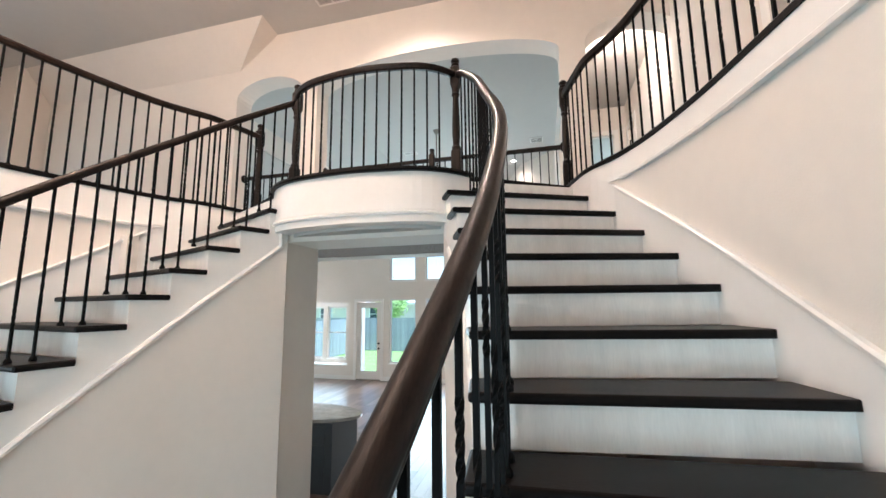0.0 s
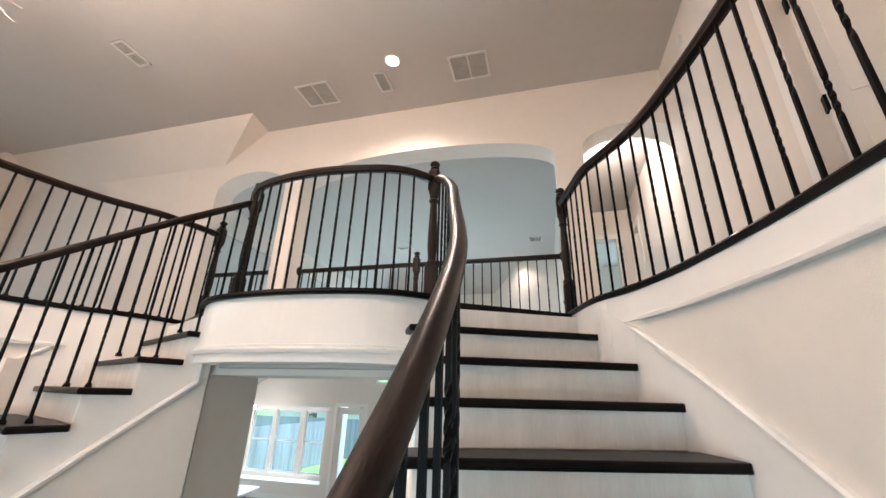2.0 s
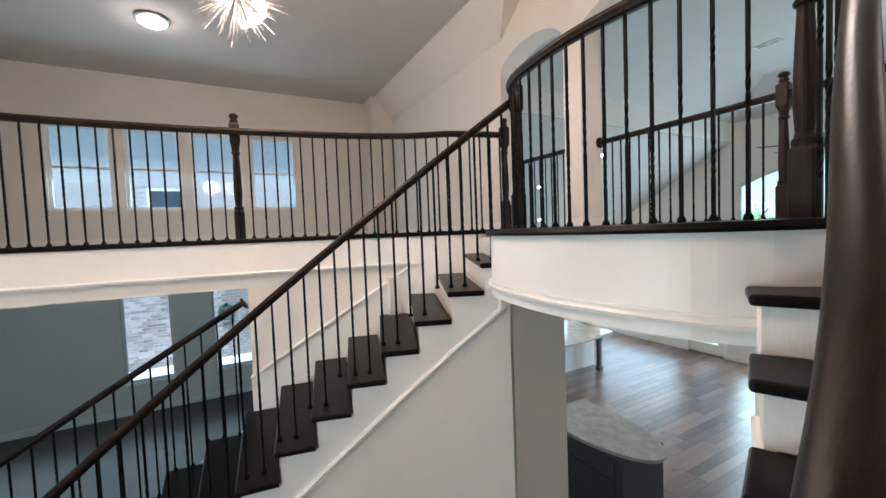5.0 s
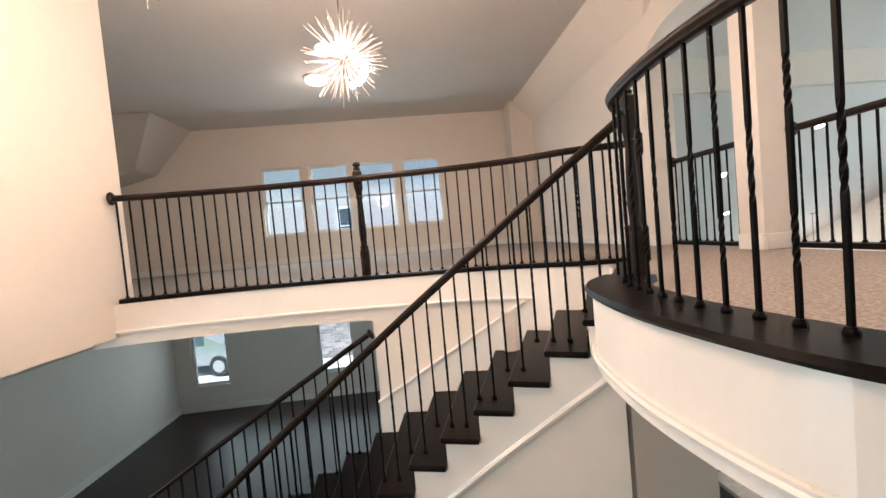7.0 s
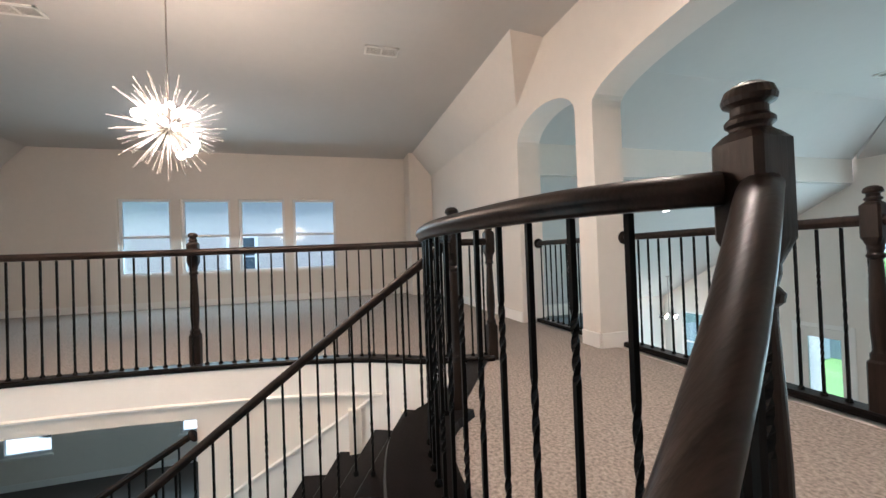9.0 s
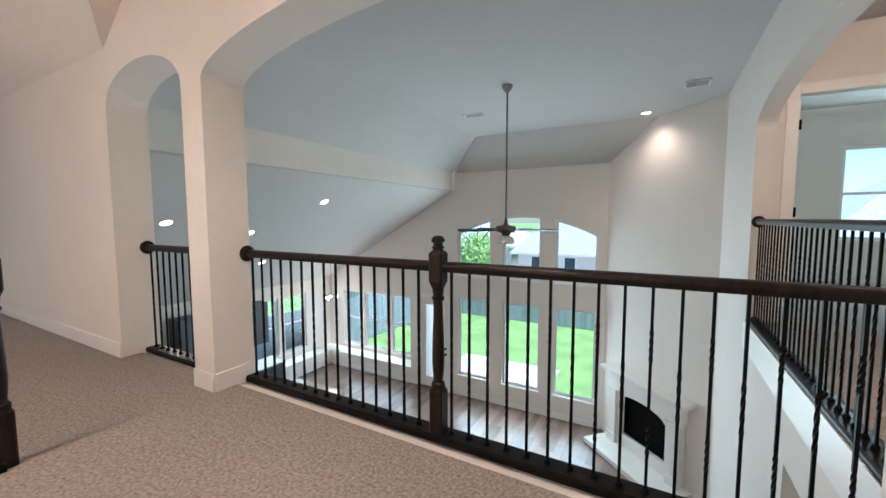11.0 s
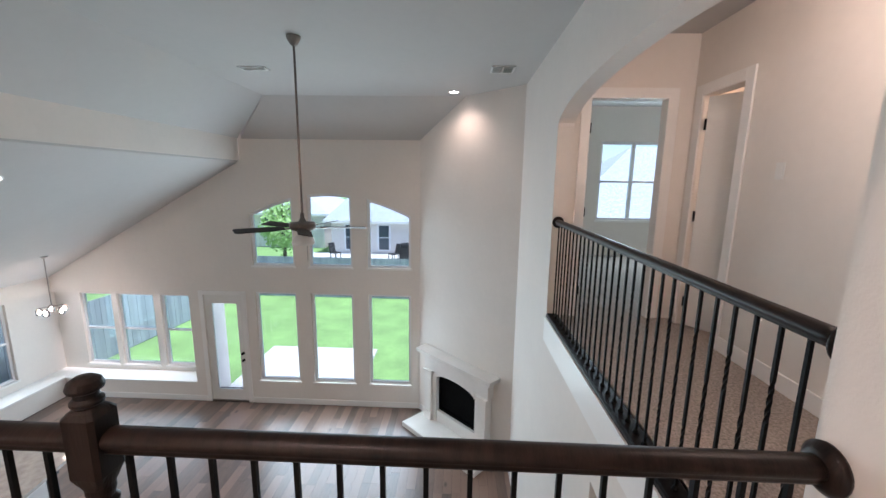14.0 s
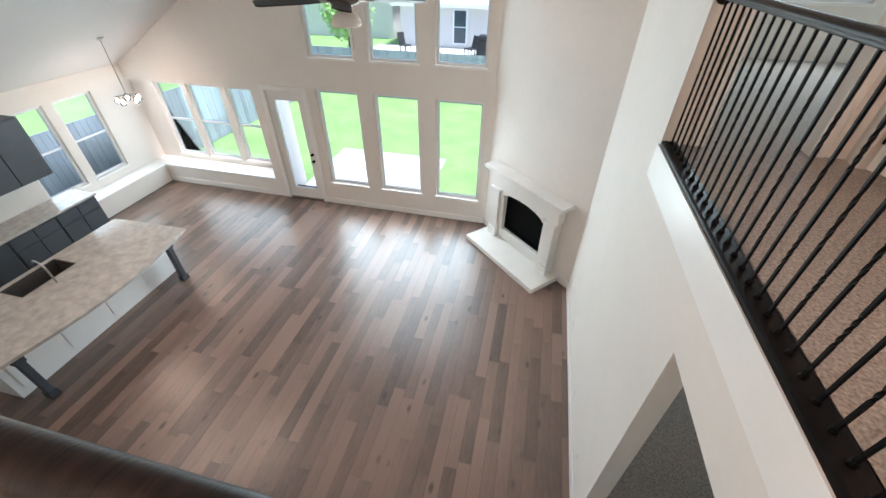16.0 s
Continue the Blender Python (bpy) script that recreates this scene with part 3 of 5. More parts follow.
def stair(side, word):
    st = thing("staircase", f"curved staircase with dark treads and white risers {word}", "staircase", spot(INNER, S_IN + 2.4, side) + (0,), kind="structure")
    back = Matrix.Translation(-st.location)
    def put(name, bm, mat, label=""):
        bm.transform(back)
        return part(name, bm, mat, st, label)
    # the stair beside the loft stands a little further back, with a shallower string
    back_in, back_out, drop = (0.10, 0.12, 0.42) if side < 0 else (0.0, 0.0, 0.49)
    for k in range(1, STEPS):
        z = tread_z(k)
        f_in, f_out = max(0.03, nose_in(k) - back_in), max(0.03, nose_out(k) - back_out)
        b_in, b_out = max(0.06, nose_in(k - 1) - back_in) + 0.03, max(0.0, nose_out(k - 1) - back_out) + 0.03
        a, b = Vector((*spot(INNER, f_in, side, 0.0), z)), Vector((*spot(OUTER, f_out, side), z))
        c, d = Vector((*spot(OUTER, b_out, side), z)), Vector((*spot(INNER, b_in - 0.05, side, 0.0), z))
        bm = bmesh.new()
        v = hexa(bm, [p - Vector((0, 0, 0.036)) for p in (a, b, c, d)], [a, b, c, d])
        es = [e for e in bm.edges if (e.verts[0] in (v[0], v[1], v[4], v[5]) and e.verts[1] in (v[0], v[1], v[4], v[5])) or {e.verts[0], e.verts[1]} in ({v[0], v[3]}, {v[4], v[7]})]
        bmesh.ops.bevel(bm, geom=es, offset=0.012, segments=3, affect="EDGES", profile=0.5)
        put("tread", bm, TREAD)
        # riser below the nose
        p, q = Vector((*spot(INNER, f_in - 0.03, side, -0.035), 0)), Vector((*spot(OUTER, f_out - 0.03, side), 0))
        r, s = Vector((*spot(INNER, f_in - 0.05, side, -0.035), 0)), Vector((*spot(OUTER, f_out - 0.05, side), 0))
        lo, hi = Vector((0, 0, z - RISE)), Vector((0, 0, z - 0.036))
        put("riser", hexa(bm := bmesh.new(), [p + lo, q + lo, s + lo, r + lo], [p + hi, q + hi, s + hi, r + hi]) and bm, RISER)
    # top riser to the landing
    bm = bmesh.new()
    p, q = spot(INNER, nose_in(0) - 0.03, side, -0.03), spot(OUTER, nose_out(0) - 0.03 if nose_out(0) > 0.03 else 0, side)
    hexa(bm, [(*p, H - RISE), (*q, H - RISE), (q[0], q[1] + 0.03, H - RISE), (p[0], p[1] + 0.03, H - RISE)], [(*p, H - 0.03), (*q, H - 0.03), (q[0], q[1] + 0.03, H - 0.03), (p[0], p[1] + 0.03, H - 0.03)])
    put("riser", bm, RISER)
    # open string: white stepped board, moulding, and the wall below
    bm = bmesh.new()
    for k in range(1, STEPS):
        s0, s1 = max(0.0, nose_in(k) - 0.03 - back_in), max(0.0, nose_in(k - 1) - 0.03 - back_in)
        n = 3
        for i in range(n):
            sa, sb = s0 + (s1 - s0) * i / n, s0 + (s1 - s0) * (i + 1) / n
            a, b = spot(INNER, sa, side, -0.030), spot(INNER, sb, side, -0.030)
            c, d = spot(INNER, sb, side, -0.055), spot(INNER, sa, side, -0.055)
            za, zb = max(0, nose_line(sa + back_in) - drop), max(0, nose_line(sb + back_in) - drop)
            zb = min(zb, 3.09); za = min(za, 3.09)
            z = tread_z(k) - 0.036
            hexa(bm, [(*a, za), (*b, zb), (*c, zb), (*d, za)], [(*a, z), (*b, z), (*c, z), (*d, z)])
    put("stringer", bm, TRIM, "white stepped stringer")
    s_top, s_low = max(0.05, nose_in(1) - 0.10 - back_in * 2), nose_in(18)
    ss = span(s_top, s_low, 60)
    bm = bmesh.new()
    sweep(bm, [(*spot(INNER, s, side, -0.030), min(3.085, nose_line(s + back_in) - drop)) for s in ss if nose_line(s) > 0.61], [(-0.016, -0.016), (0.016, -0.016), (0.022, 0.0), (0.012, 0.016), (-0.012, 0.016), (-0.022, 0)])
    put("moulding", bm, TRIM)
    bm = bmesh.new()
    ss = span(-0.1, s_low, 60)
    for s0, s1 in zip(ss, ss[1:]):
        a, b = spot(INNER, max(s0, 0), side, -0.034), spot(INNER, max(s1, 0), side, -0.034)
        c, d = spot(INNER, max(s1, 0), side, -0.12), spot(INNER, max(s0, 0), side, -0.12)
        za, zb = min(3.05, max(0.02, nose_line(s0 + back_in) - drop)), min(3.05, max(0.02, nose_line(s1 + back_in) - drop))
        if s1 > 0:
            hexa(bm, [(*a, 0), (*b, 0), (*c, 0), (*d, 0)], [(*a, za), (*b, zb), (*c, zb), (*d, za)])
    put("wall", bm, PAINT, "cream painted curved wall below the stair")
    if side < 0:
        # the moulding turns up beside the passage and meets the balcony's
        x, y = spot(INNER, s_top, side, -0.030)
        z = nose_line(s_top + back_in) - drop
        put("moulding", boxed(x - 0.016, x + 0.016, y - 0.022, y + 0.012, z - 0.01, 3.13, 0.005), TRIM)
        put("moulding", boxed(x + 0.016, x + 0.10, y - 0.022, y + 0.012, 3.098, 3.13, 0.005), TRIM)
    # skirt against the outer wall, with its cap
    s_low = nose_out(18)
    ss = span(0.0, s_low if side > 0 else OUTER.near(1.73), 70)
    bm = bmesh.new()
    for s0, s1 in zip(ss, ss[1:]):
        a, b = spot(OUTER, s0, side, 0.004), spot(OUTER, s1, side, 0.004)
        c, d = spot(OUTER, s1, side, -0.02), spot(OUTER, s0, side, -0.02)
        za, zb = min(H, nose_line_out(s0) + 0.175), min(H, nose_line_out(s1) + 0.175)
        la, lb = max(0, za - 0.55), max(0, zb - 0.55)
        hexa(bm, [(*a, la), (*b, lb), (*c, lb), (*d, la)], [(*a, max(za, la + .05)), (*b, max(zb, lb + .05)), (*c, max(zb, lb + .05)), (*d, max(za, la + .05))])
    put("skirt", bm, TRIM, "white skirt board along the treads")
    bm = bmesh.new()
    sweep(bm, [(*spot(OUTER, s, side, 0.006), nose_line_out(s) + 0.175) for s in ss if 0 < nose_line_out(s) + 0.175 < (3.27 if side > 0 else 3.15)], [(-0.014, -0.012), (0.014, -0.012), (0.018, 0.004), (0.01, 0.014), (-0.01, 0.014), (-0.018, 0.004)])
    put("moulding", bm, TRIM)
    return st


stair(1, "against the solid wall")
stair(-1, "beside the loft")


def outer_wall(side, opening, band):
    """The curved wall outside a stair: cream below, a white band with moulding under the upper floor's edge."""
    bm = bmesh.new()
    ss = span(0, OUTER.near(-2.0) if opening is None else OUTER.near(-0.9), 70)
    for s0, s1 in zip(ss, ss[1:]):
        a, b = spot(OUTER, s0, side, -0.01), spot(OUTER, s1, side, -0.01)
        c, d = spot(OUTER, s1, side, -0.14), spot(OUTER, s0, side, -0.14)
        y = (a[1] + b[1]) / 2
        lo = 3.04 if opening and opening[0] < y < opening[1] else 0
        if lo:
            za, zb = max(0.05, nose_line_out(s0) - 0.26), max(0.05, nose_line_out(s1) - 0.26)
            hexa(bm, [(*a, 0), (*b, 0), (*c, 0), (*d, 0)], [(*a, za), (*b, zb), (*c, zb), (*d, za)])
        hexa(bm, [(*a, lo), (*b, lo), (*c, lo), (*d, lo)], [(*a, band), (*b, band), (*c, band), (*d, band)])
    structure("wall_curved", bm, PAINT, "cream painted curved wall beside the stair")
    bm, mo = bmesh.new(), bmesh.new()
    ss = span(0, OUTER.near(-0.55), 60)
    for s0, s1 in zip(ss, ss[1:]):
        a, b = spot(OUTER, s0, side, 0.002), spot(OUTER, s1, side, 0.002)
        c, d = spot(OUTER, s1, side, -0.12), spot(OUTER, s0, side, -0.12)
        hexa(bm, [(*a, band), (*b, band), (*c, band), (*d, band)], [(*a, H), (*b, H), (*c, H), (*d, H)])
    sweep(mo, [(*spot(OUTER, s, side, 0.004), band + 0.005) for s in ss if s > OUTER.near(3.2)], [(-0.014, -0.012), (0.014, -0.012), (0.018, 0.004), (0.01, 0.014), (-0.01, 0.014), (-0.018, 0.004)])
    structure("trim_band", bm, TRIM, "white painted band under the upper floor's edge")
    structure("trim_band_moulding", mo, TRIM, "white moulding below the band")


outer_wall(1, None, 3.275)
outer_wall(-1, (-1.2, 1.73), 3.16)


# ---------------------------------------------------------------- railings
RAIL = [(-0.024, -0.030), (0.0, -0.031), (0.024, -0.030), (0.027, -0.022), (0.027, -0.014), (0.033, -0.008), (0.036, 0.002), (0.035, 0.012), (0.029, 0.022), (0.018, 0.030), (0.0, 0.034), (-0.018, 0.030), (-0.029, 0.022), (-0.035, 0.012), (-0.036, 0.002), (-0.033, -0.008), (-0.027, -0.014), (-0.027, -0.022)]
FAT = [(a * 0.76, b * 0.80) for a, b in RAIL]
RAIL = [(a * 0.90, b * 0.86) for a, b in RAIL]
SHOE = [(-0.06, 0.0), (0.06, 0.0), (0.06, 0.028), (0.05, 0.04), (-0.05, 0.04), (-0.06, 0.028)]
TOP = 0.945


def baluster_mesh(height, twists):
    """A square iron bar with twisted stretches and a small foot."""
    bm, rings = bmesh.new(), []
    levels, turn = [(0.0, 0.0)], 0.0
    for lo, hi in twists:
        levels.append((lo, turn))
        for i in range(1, 13):
            turn += math.pi * 1.0 / 6
            levels.append((lo + (hi - lo) * i / 12, turn))
    levels.append((height, turn))
    for z, w in levels:
        rings.append([bm.verts.new((0.0075 * math.cos(w + math.pi / 4 + i * math.pi / 2) * 1.14, 0.0075 * math.sin(w + math.pi / 4 + i * math.pi / 2) * 1.14, z)) for i in range(4)])
    for a, b in zip(rings, rings[1:]):
        for i in range(4):
            j = (i + 1) % 4
            bm.faces.new((a[i], a[j], b[j], b[i]))
    bm.faces.new(rings[-1])
    lathe(bm, [(0.017, 0.0), (0.017, 0.012), (0.011, 0.024)], 8)
    return bm


_stock = thing("stock", "", "")
BALUSTERS = {}
for _key, _h, _tw in (("plain", 0.87, [(0.16, 0.30), (0.56, 0.70)]), ("twist", 0.87, [(0.33, 0.55)]), ("long", 0.90, [(0.30, 0.55)]), ("long2", 0.90, [(0.16, 0.30), (0.58, 0.72)])):
    BALUSTERS[_key] = part("baluster", baluster_mesh(_h, _tw), IRON).data
for _o in [o for o in scene.objects if o.name.startswith("baluster") or o.name.startswith("stock")]:
    bpy.data.objects.remove(_o)


def newel_mesh():
    """A turned post: square foot, vase, collars, square block and a button cap."""
    bm = bmesh.new()
    prof = [(0.040, 0.0, 1), (0.040, 0.27, 1), (0.036, 0.285, .3), (0.038, 0.295, 0), (0.038, 0.31, 0), (0.030, 0.32, 0), (0.027, 0.335, 0), (0.030, 0.37, 0), (0.034, 0.43, 0), (0.033, 0.52, 0), (0.028, 0.66, 0), (0.024, 0.745, 0),
            (0.024, 0.760, 0), (0.033, 0.768, 0), (0.035, 0.780, 0), (0.026, 0.792, 0), (0.031, 0.81, 0), (0.031, 0.825, 0), (0.036, 0.845, .5), (0.040, 0.865, 1), (0.040, 1.015, 1), (0.033, 1.028, .4), (0.027, 1.034, 0), (0.027, 1.038, 0),
            (0.033, 1.043, 0), (0.033, 1.050, 0), (0.025, 1.058, 0), (0.0245, 1.070, 0), (0.035, 1.076, 0), (0.037, 1.084, 0), (0.032, 1.098, 0), (0.019, 1.107, 0), (0.0, 1.11, 0)]
    rings = []
    for r, z, sq in prof:
        ring = []
        for i in range(24):
            a = 2 * math.pi * i / 24 + math.pi / 24
            c, s = math.cos(a), math.sin(a)
            k = 1 / max(abs(c), abs(s))
            f = r * (sq * k + (1 - sq))
            ring.append(bm.verts.new((c * f, s * f, z)))
        rings.append(ring)
    for a, b in zip(rings, rings[1:]):
        for i in range(24):
            j = (i + 1) % 24
            bm.faces.new((a[i], a[j], b[j], b[i]))
    bm.faces.new(rings[0][::-1])
    return bm


def newel(x, y, label, turn=0.0, z=H):
    ob = part("newel_post", newel_mesh(), POSTWOOD)
    ob.matrix_basis = pose(x, y, z, 0, 0, turn)
    return tagged(ob, label, "newel post", "turned newel posts")


def railing(label, pts, z0=H, top=TOP, shoe=True, gap=0.103, first=0.06, rosettes=()):
    """A level railing along a path in plan: dark shoe, iron balusters, wooden handrail."""
    base = pts[0]
    th = thing("railing", label, "railing", (*base, z0), "upper floor railings")
    loc = [(x - base[0], y - base[1]) for x, y in pts]
    c = Curve(loc) if len(loc) > 2 else Curve([loc[0], ((loc[0][0] + loc[1][0]) / 2, (loc[0][1] + loc[1][1]) / 2), loc[1]])
    n = max(2, int(c.length / 0.06))
    line = [c.at(s) for s in span(0, c.length, n)]
    if shoe:
        part("shoe_plate", sweep(bmesh.new(), [(x, y, 0) for x, y in line], SHOE), TREAD, th, "dark stained shoe plate")
    part("handrail", sweep(bmesh.new(), [(x, y, top) for x, y in line], RAIL), RAILWOOD, th, "dark stained handrail", smooth=True)
    count = int((c.length - first) / gap)
    for i in range(count + 1):
        s = first + i * gap
        if s > c.length - 0.03:
            break
        x, y = c.at(s)
        ob = new("baluster", BALUSTERS["plain" if i % 2 else "twist"])
        ob.parent = th
        ob.matrix_basis = pose(x, y, 0.035, 0, 0, 0)
        ob.scale = (1, 1, (top - 0.028 - 0.035) / 0.87)
    for e in rosettes:
        x, y = line[0] if e == 0 else line[-1]
        d = Vector((*line[1], 0)) - Vector((*line[0], 0)) if e == 0 else Vector((*line[-2], 0)) - Vector((*line[-1], 0))
        bm = lathe(bmesh.new(), [(0.058, 0.0), (0.060, 0.010), (0.050, 0.018), (0.044, 0.024), (0.036, 0.028)], 24)
        ob = part("rosette", bm, RAILWOOD, th, "round dark wall rosette", smooth=True)
        ob.matrix_basis = Matrix.Translation((x, y, top)) @ d.to_track_quat("Z", "Y").to_matrix().to_4x4()
    return th


RAILPLAN = Curve([(0.785, 3.42), (0.865, 3.28), (0.95, 3.11), (1.03, 2.91), (1.083, 2.71), (1.112, 2.595), (1.15, 2.45), (1.184, 2.33), (1.225, 2.18), (1.257, 2.03), (1.28, 1.85), (1.292, 1.6), (1.29, 1.3), (1.268, 1.05), (1.23, 0.78), (1.16, 0.4), (1.07, 0.0), (0.97, -0.35), (0.85, -0.7)])


def stair_rail(side, word):
    base = (0.86 * side, -0.7, 0)
    th = thing("stair_railing", f"dark handrail with iron balusters {word}", "railing", base, "stair railings")
    def rail_z(y):
        return min(H - RISE * (1 + (2.98 - y) / 0.222) + (0.80 if side > 0 else 0.75), H + TOP - 0.005)
    path = []
    for s in span(0.0, RAILPLAN.length, 100):
        x, y = RAILPLAN.at(s)
        path.append(Vector((x * side, y, rail_z(y))) - Vector(base))
    for _ in range(3):
        zs = [p.z for p in path]
        for i in range(1, len(path) - 1):
            path[i].z = (zs[i - 1] + zs[i] * 2 + zs[i + 1]) / 4
    part("handrail", sweep(bmesh.new(), path, FAT), RAILWOOD, th, "dark stained curved handrail", smooth=True)
    s, i = 0.09, 0
    while s < RAILPLAN.length - 0.1:
        x, y = RAILPLAN.at(s)
        k = math.ceil(1 + (2.98 - y + 0.03 + (0.10 if side < 0 else 0)) / 0.222)
        low = tread_z(k) if k > 0 else H
        high = rail_z(y) - 0.022
        if 0 < low and high - low > 0.5:
            ob = new("baluster", BALUSTERS["long" if i % 2 else "long2"])
            ob.parent = th
            ob.matrix_basis = pose(x * side - base[0], y - base[1], low)
            ob.scale = (1, 1, (high - low) / 0.90)
        s, i = s + 0.098, i + 1
    return th


def outer_rail():
    """The second rail of the stair beside the loft, from the jamb of the dining room's opening down."""
    s0 = OUTER.near(1.70)
    base = (*spot(OUTER, s0, -1, -0.02), 0)
    th = thing("stair_railing", "dark handrail with iron balusters across the dining room opening", "railing", base, "stair railings")
    path = [Vector((*spot(OUTER, s, -1, -0.02), nose_line_out(s) + 0.84)) - Vector(base) for s in span(s0, nose_out(17), 50)]
    part("handrail", sweep(bmesh.new(), path, FAT), RAILWOOD, th, "dark stained handrail", smooth=True)
    plate_ = part("rosette", lathe(bmesh.new(), [(0.05, 0.0), (0.052, 0.010), (0.042, 0.018), (0.034, 0.024)], 24), RAILWOOD, th, "round dark wall rosette", smooth=True)
    plate_.matrix_basis = Matrix.Translation(path[0] + Vector((0, 0.015, 0))) @ (path[1] - path[0]).to_track_quat("Z", "Y").to_matrix().to_4x4()
    s, i = s0 + 0.08, 0
    while s < nose_out(16.5):
        x, y = spot(OUTER, s, -1, 0.015)
        k = math.ceil(3 + (s + 0.12 - S_OUT - 0.53) / 0.295)
        high = nose_line_out(s) + 0.815
        ob = new("baluster", BALUSTERS["long" if i % 2 else "long2"])
        ob.parent = th
        ob.matrix_basis = pose(x - base[0], y - base[1], tread_z(k))
        ob.scale = (1, 1, (high - tread_z(k)) / 0.90)
        s, i = s + 0.118, i + 1


outer_rail()
stair_rail(1, "of the climbed staircase")
stair_rail(-1, "of the staircase beside the loft")
NEWELS = [(-0.775, 3.43, "beside the balcony"), (0.765, 3.43, "beside the balcony"), (1.68, 4.03, "at the head of the stair"), (-1.69, 4.03, "at the head of the stair"), (-2.42, 1.72, "in the loft railing"), (0.03, 5.27, "in the arch railing")]
for _x, _y, _w in NEWELS:
    newel(_x, _y, f"dark stained turned newel post {_w}")
railing("curved balcony railing with dark rail and iron balusters", [BAL.side(s, -0.02) for s in span(0.06, BAL.length - 0.06, 14)], shoe=False)
_sp = [(x, y, H) for x, y in [BAL.at(s) for s in span(0, BAL.length, 40)]]
tagged(part("curb_balcony", sweep(bmesh.new(), _sp, [(-0.12, 0.0), (0.10, 0.0), (0.165, 0.0), (0.175, 0.014), (0.165, 0.034), (-0.11, 0.038)]), TREAD), "dark stained curved nosing of the balcony", "curb", kind="structure")
for _s in (-1, 1):
    _pts = [spot(OUTER, s, _s, -0.05) for s in span(0.0, OUTER.near(-0.47), 22)]
    _pts = [(1.68 * _s, 4.03), *_pts]
    railing("long upper floor railing with dark rail" + (" along the loft" if _s < 0 else " along the gallery"), _pts, rosettes=(-1,))
    bm = bmesh.new()
    p, q = spot(INNER, 0.02, _s, 0.03), (1.70 * _s, 3.88)
    hexa(bm, [(p[0], p[1] - 0.05, H - 0.03), (q[0], q[1] - 0.05, H - 0.03), (q[0], q[1] + 0.12, H - 0.03), (p[0], p[1] + 0.14, H - 0.03)], [(p[0], p[1] - 0.05, H + 0.012), (q[0], q[1] - 0.05, H + 0.012), (q[0], q[1] + 0.12, H + 0.012), (p[0], p[1] + 0.14, H + 0.012)])
    tagged(part("landing_nosing", bm, TREAD), "dark stained nosing at the head of the stair", "nosing", kind="structure")
railing("arch railing above the great room, ending in wall rosettes", [(-1.60, 5.275), (1.73, 5.275)], rosettes=(0, -1))
railing("short railing in the small arch, ending in wall rosettes", [(-2.98, 5.235), (-1.84, 5.235)], rosettes=(0, -1))
railing("hall railing above the great room", [(XR + 0.06, 8.52), (XR + 0.06, 5.46)], z0=3.55, top=1.03, rosettes=(0, -1))
structure("trim_hall_band", boxed(XR - 0.012, XR, 5.3, 8.55, 3.28, 3.55), TRIM, "white painted band under the hall railing")


# ---------------------------------------------------------------- windows and doors
def window(name, axis, plane, a0, a1, z0, z1, label, sash=True, out=1, arch=None):
    """A vinyl window in an opening: frame bars, meeting rail, glass. out: the side of the wall's plane that is outdoors."""
    w = thing(name, label, "window", kind="structure")
    c0, c1 = plane + 0.06 * out, plane + 0.12 * out
    def bar(nm, p0, p1, q0, q1, mat=VINYL, t0=c0, t1=c1):
        lo, hi = min(t0, t1), max(t0, t1)
        bm = boxed(p0, p1, lo, hi, q0, q1) if axis == "y" else boxed(lo, hi, p0, p1, q0, q1)
        return part(nm, bm, mat, w)
    f = 0.05
    bar("window_frame", a0, a0 + f, z0, arch(a0) if arch else z1)
    bar("window_frame", a1 - f, a1, z0, arch(a1) if arch else z1)
    bar("window_frame", a0 + f, a1 - f, z0, z0 + f)
    if arch:
        bm = bmesh.new()
        xs = span(a0 + f, a1 - f, 10)
        upright(bm, "y", min(c0, c1), max(c0, c1), [(p, q, arch(p) - f * 1.2, arch(q) - f * 1.2, arch(p), arch(q)) for p, q in zip(xs, xs[1:])])
        part("window_frame", bm, VINYL, w)
        bm = bmesh.new()
        mid = (c0 + c1) / 2
        upright(bm, "y", mid - 0.004, mid + 0.004, [(p, q, z0 + f, z0 + f, arch(p) - f, arch(q) - f) for p, q in zip(span(a0 + f, a1 - f, 8), span(a0 + f, a1 - f, 8)[1:])])
        weld(bm)
        g = part("pane", bm, PANE, w)
        g.visible_shadow = False
    else:
        bar("window_frame", a0 + f, a1 - f, z1 - f, z1)
        if sash:
            zm = (z0 + z1) / 2
            bar("meeting_rail", a0 + f, a1 - f, zm - 0.02, zm + 0.02)
        mid = (c0 + c1) / 2
        g = bar("pane", a0 + f, a1 - f, z0 + f, z1 - f, PANE, mid - 0.004, mid + 0.004)
        g.visible_shadow = False
    bar("window_sill", a0 - 0.02, a1 + 0.02, z0 - 0.03, z0 + 0.006, TRIM, plane - 0.025 * out, plane + 0.06 * out)
    return w


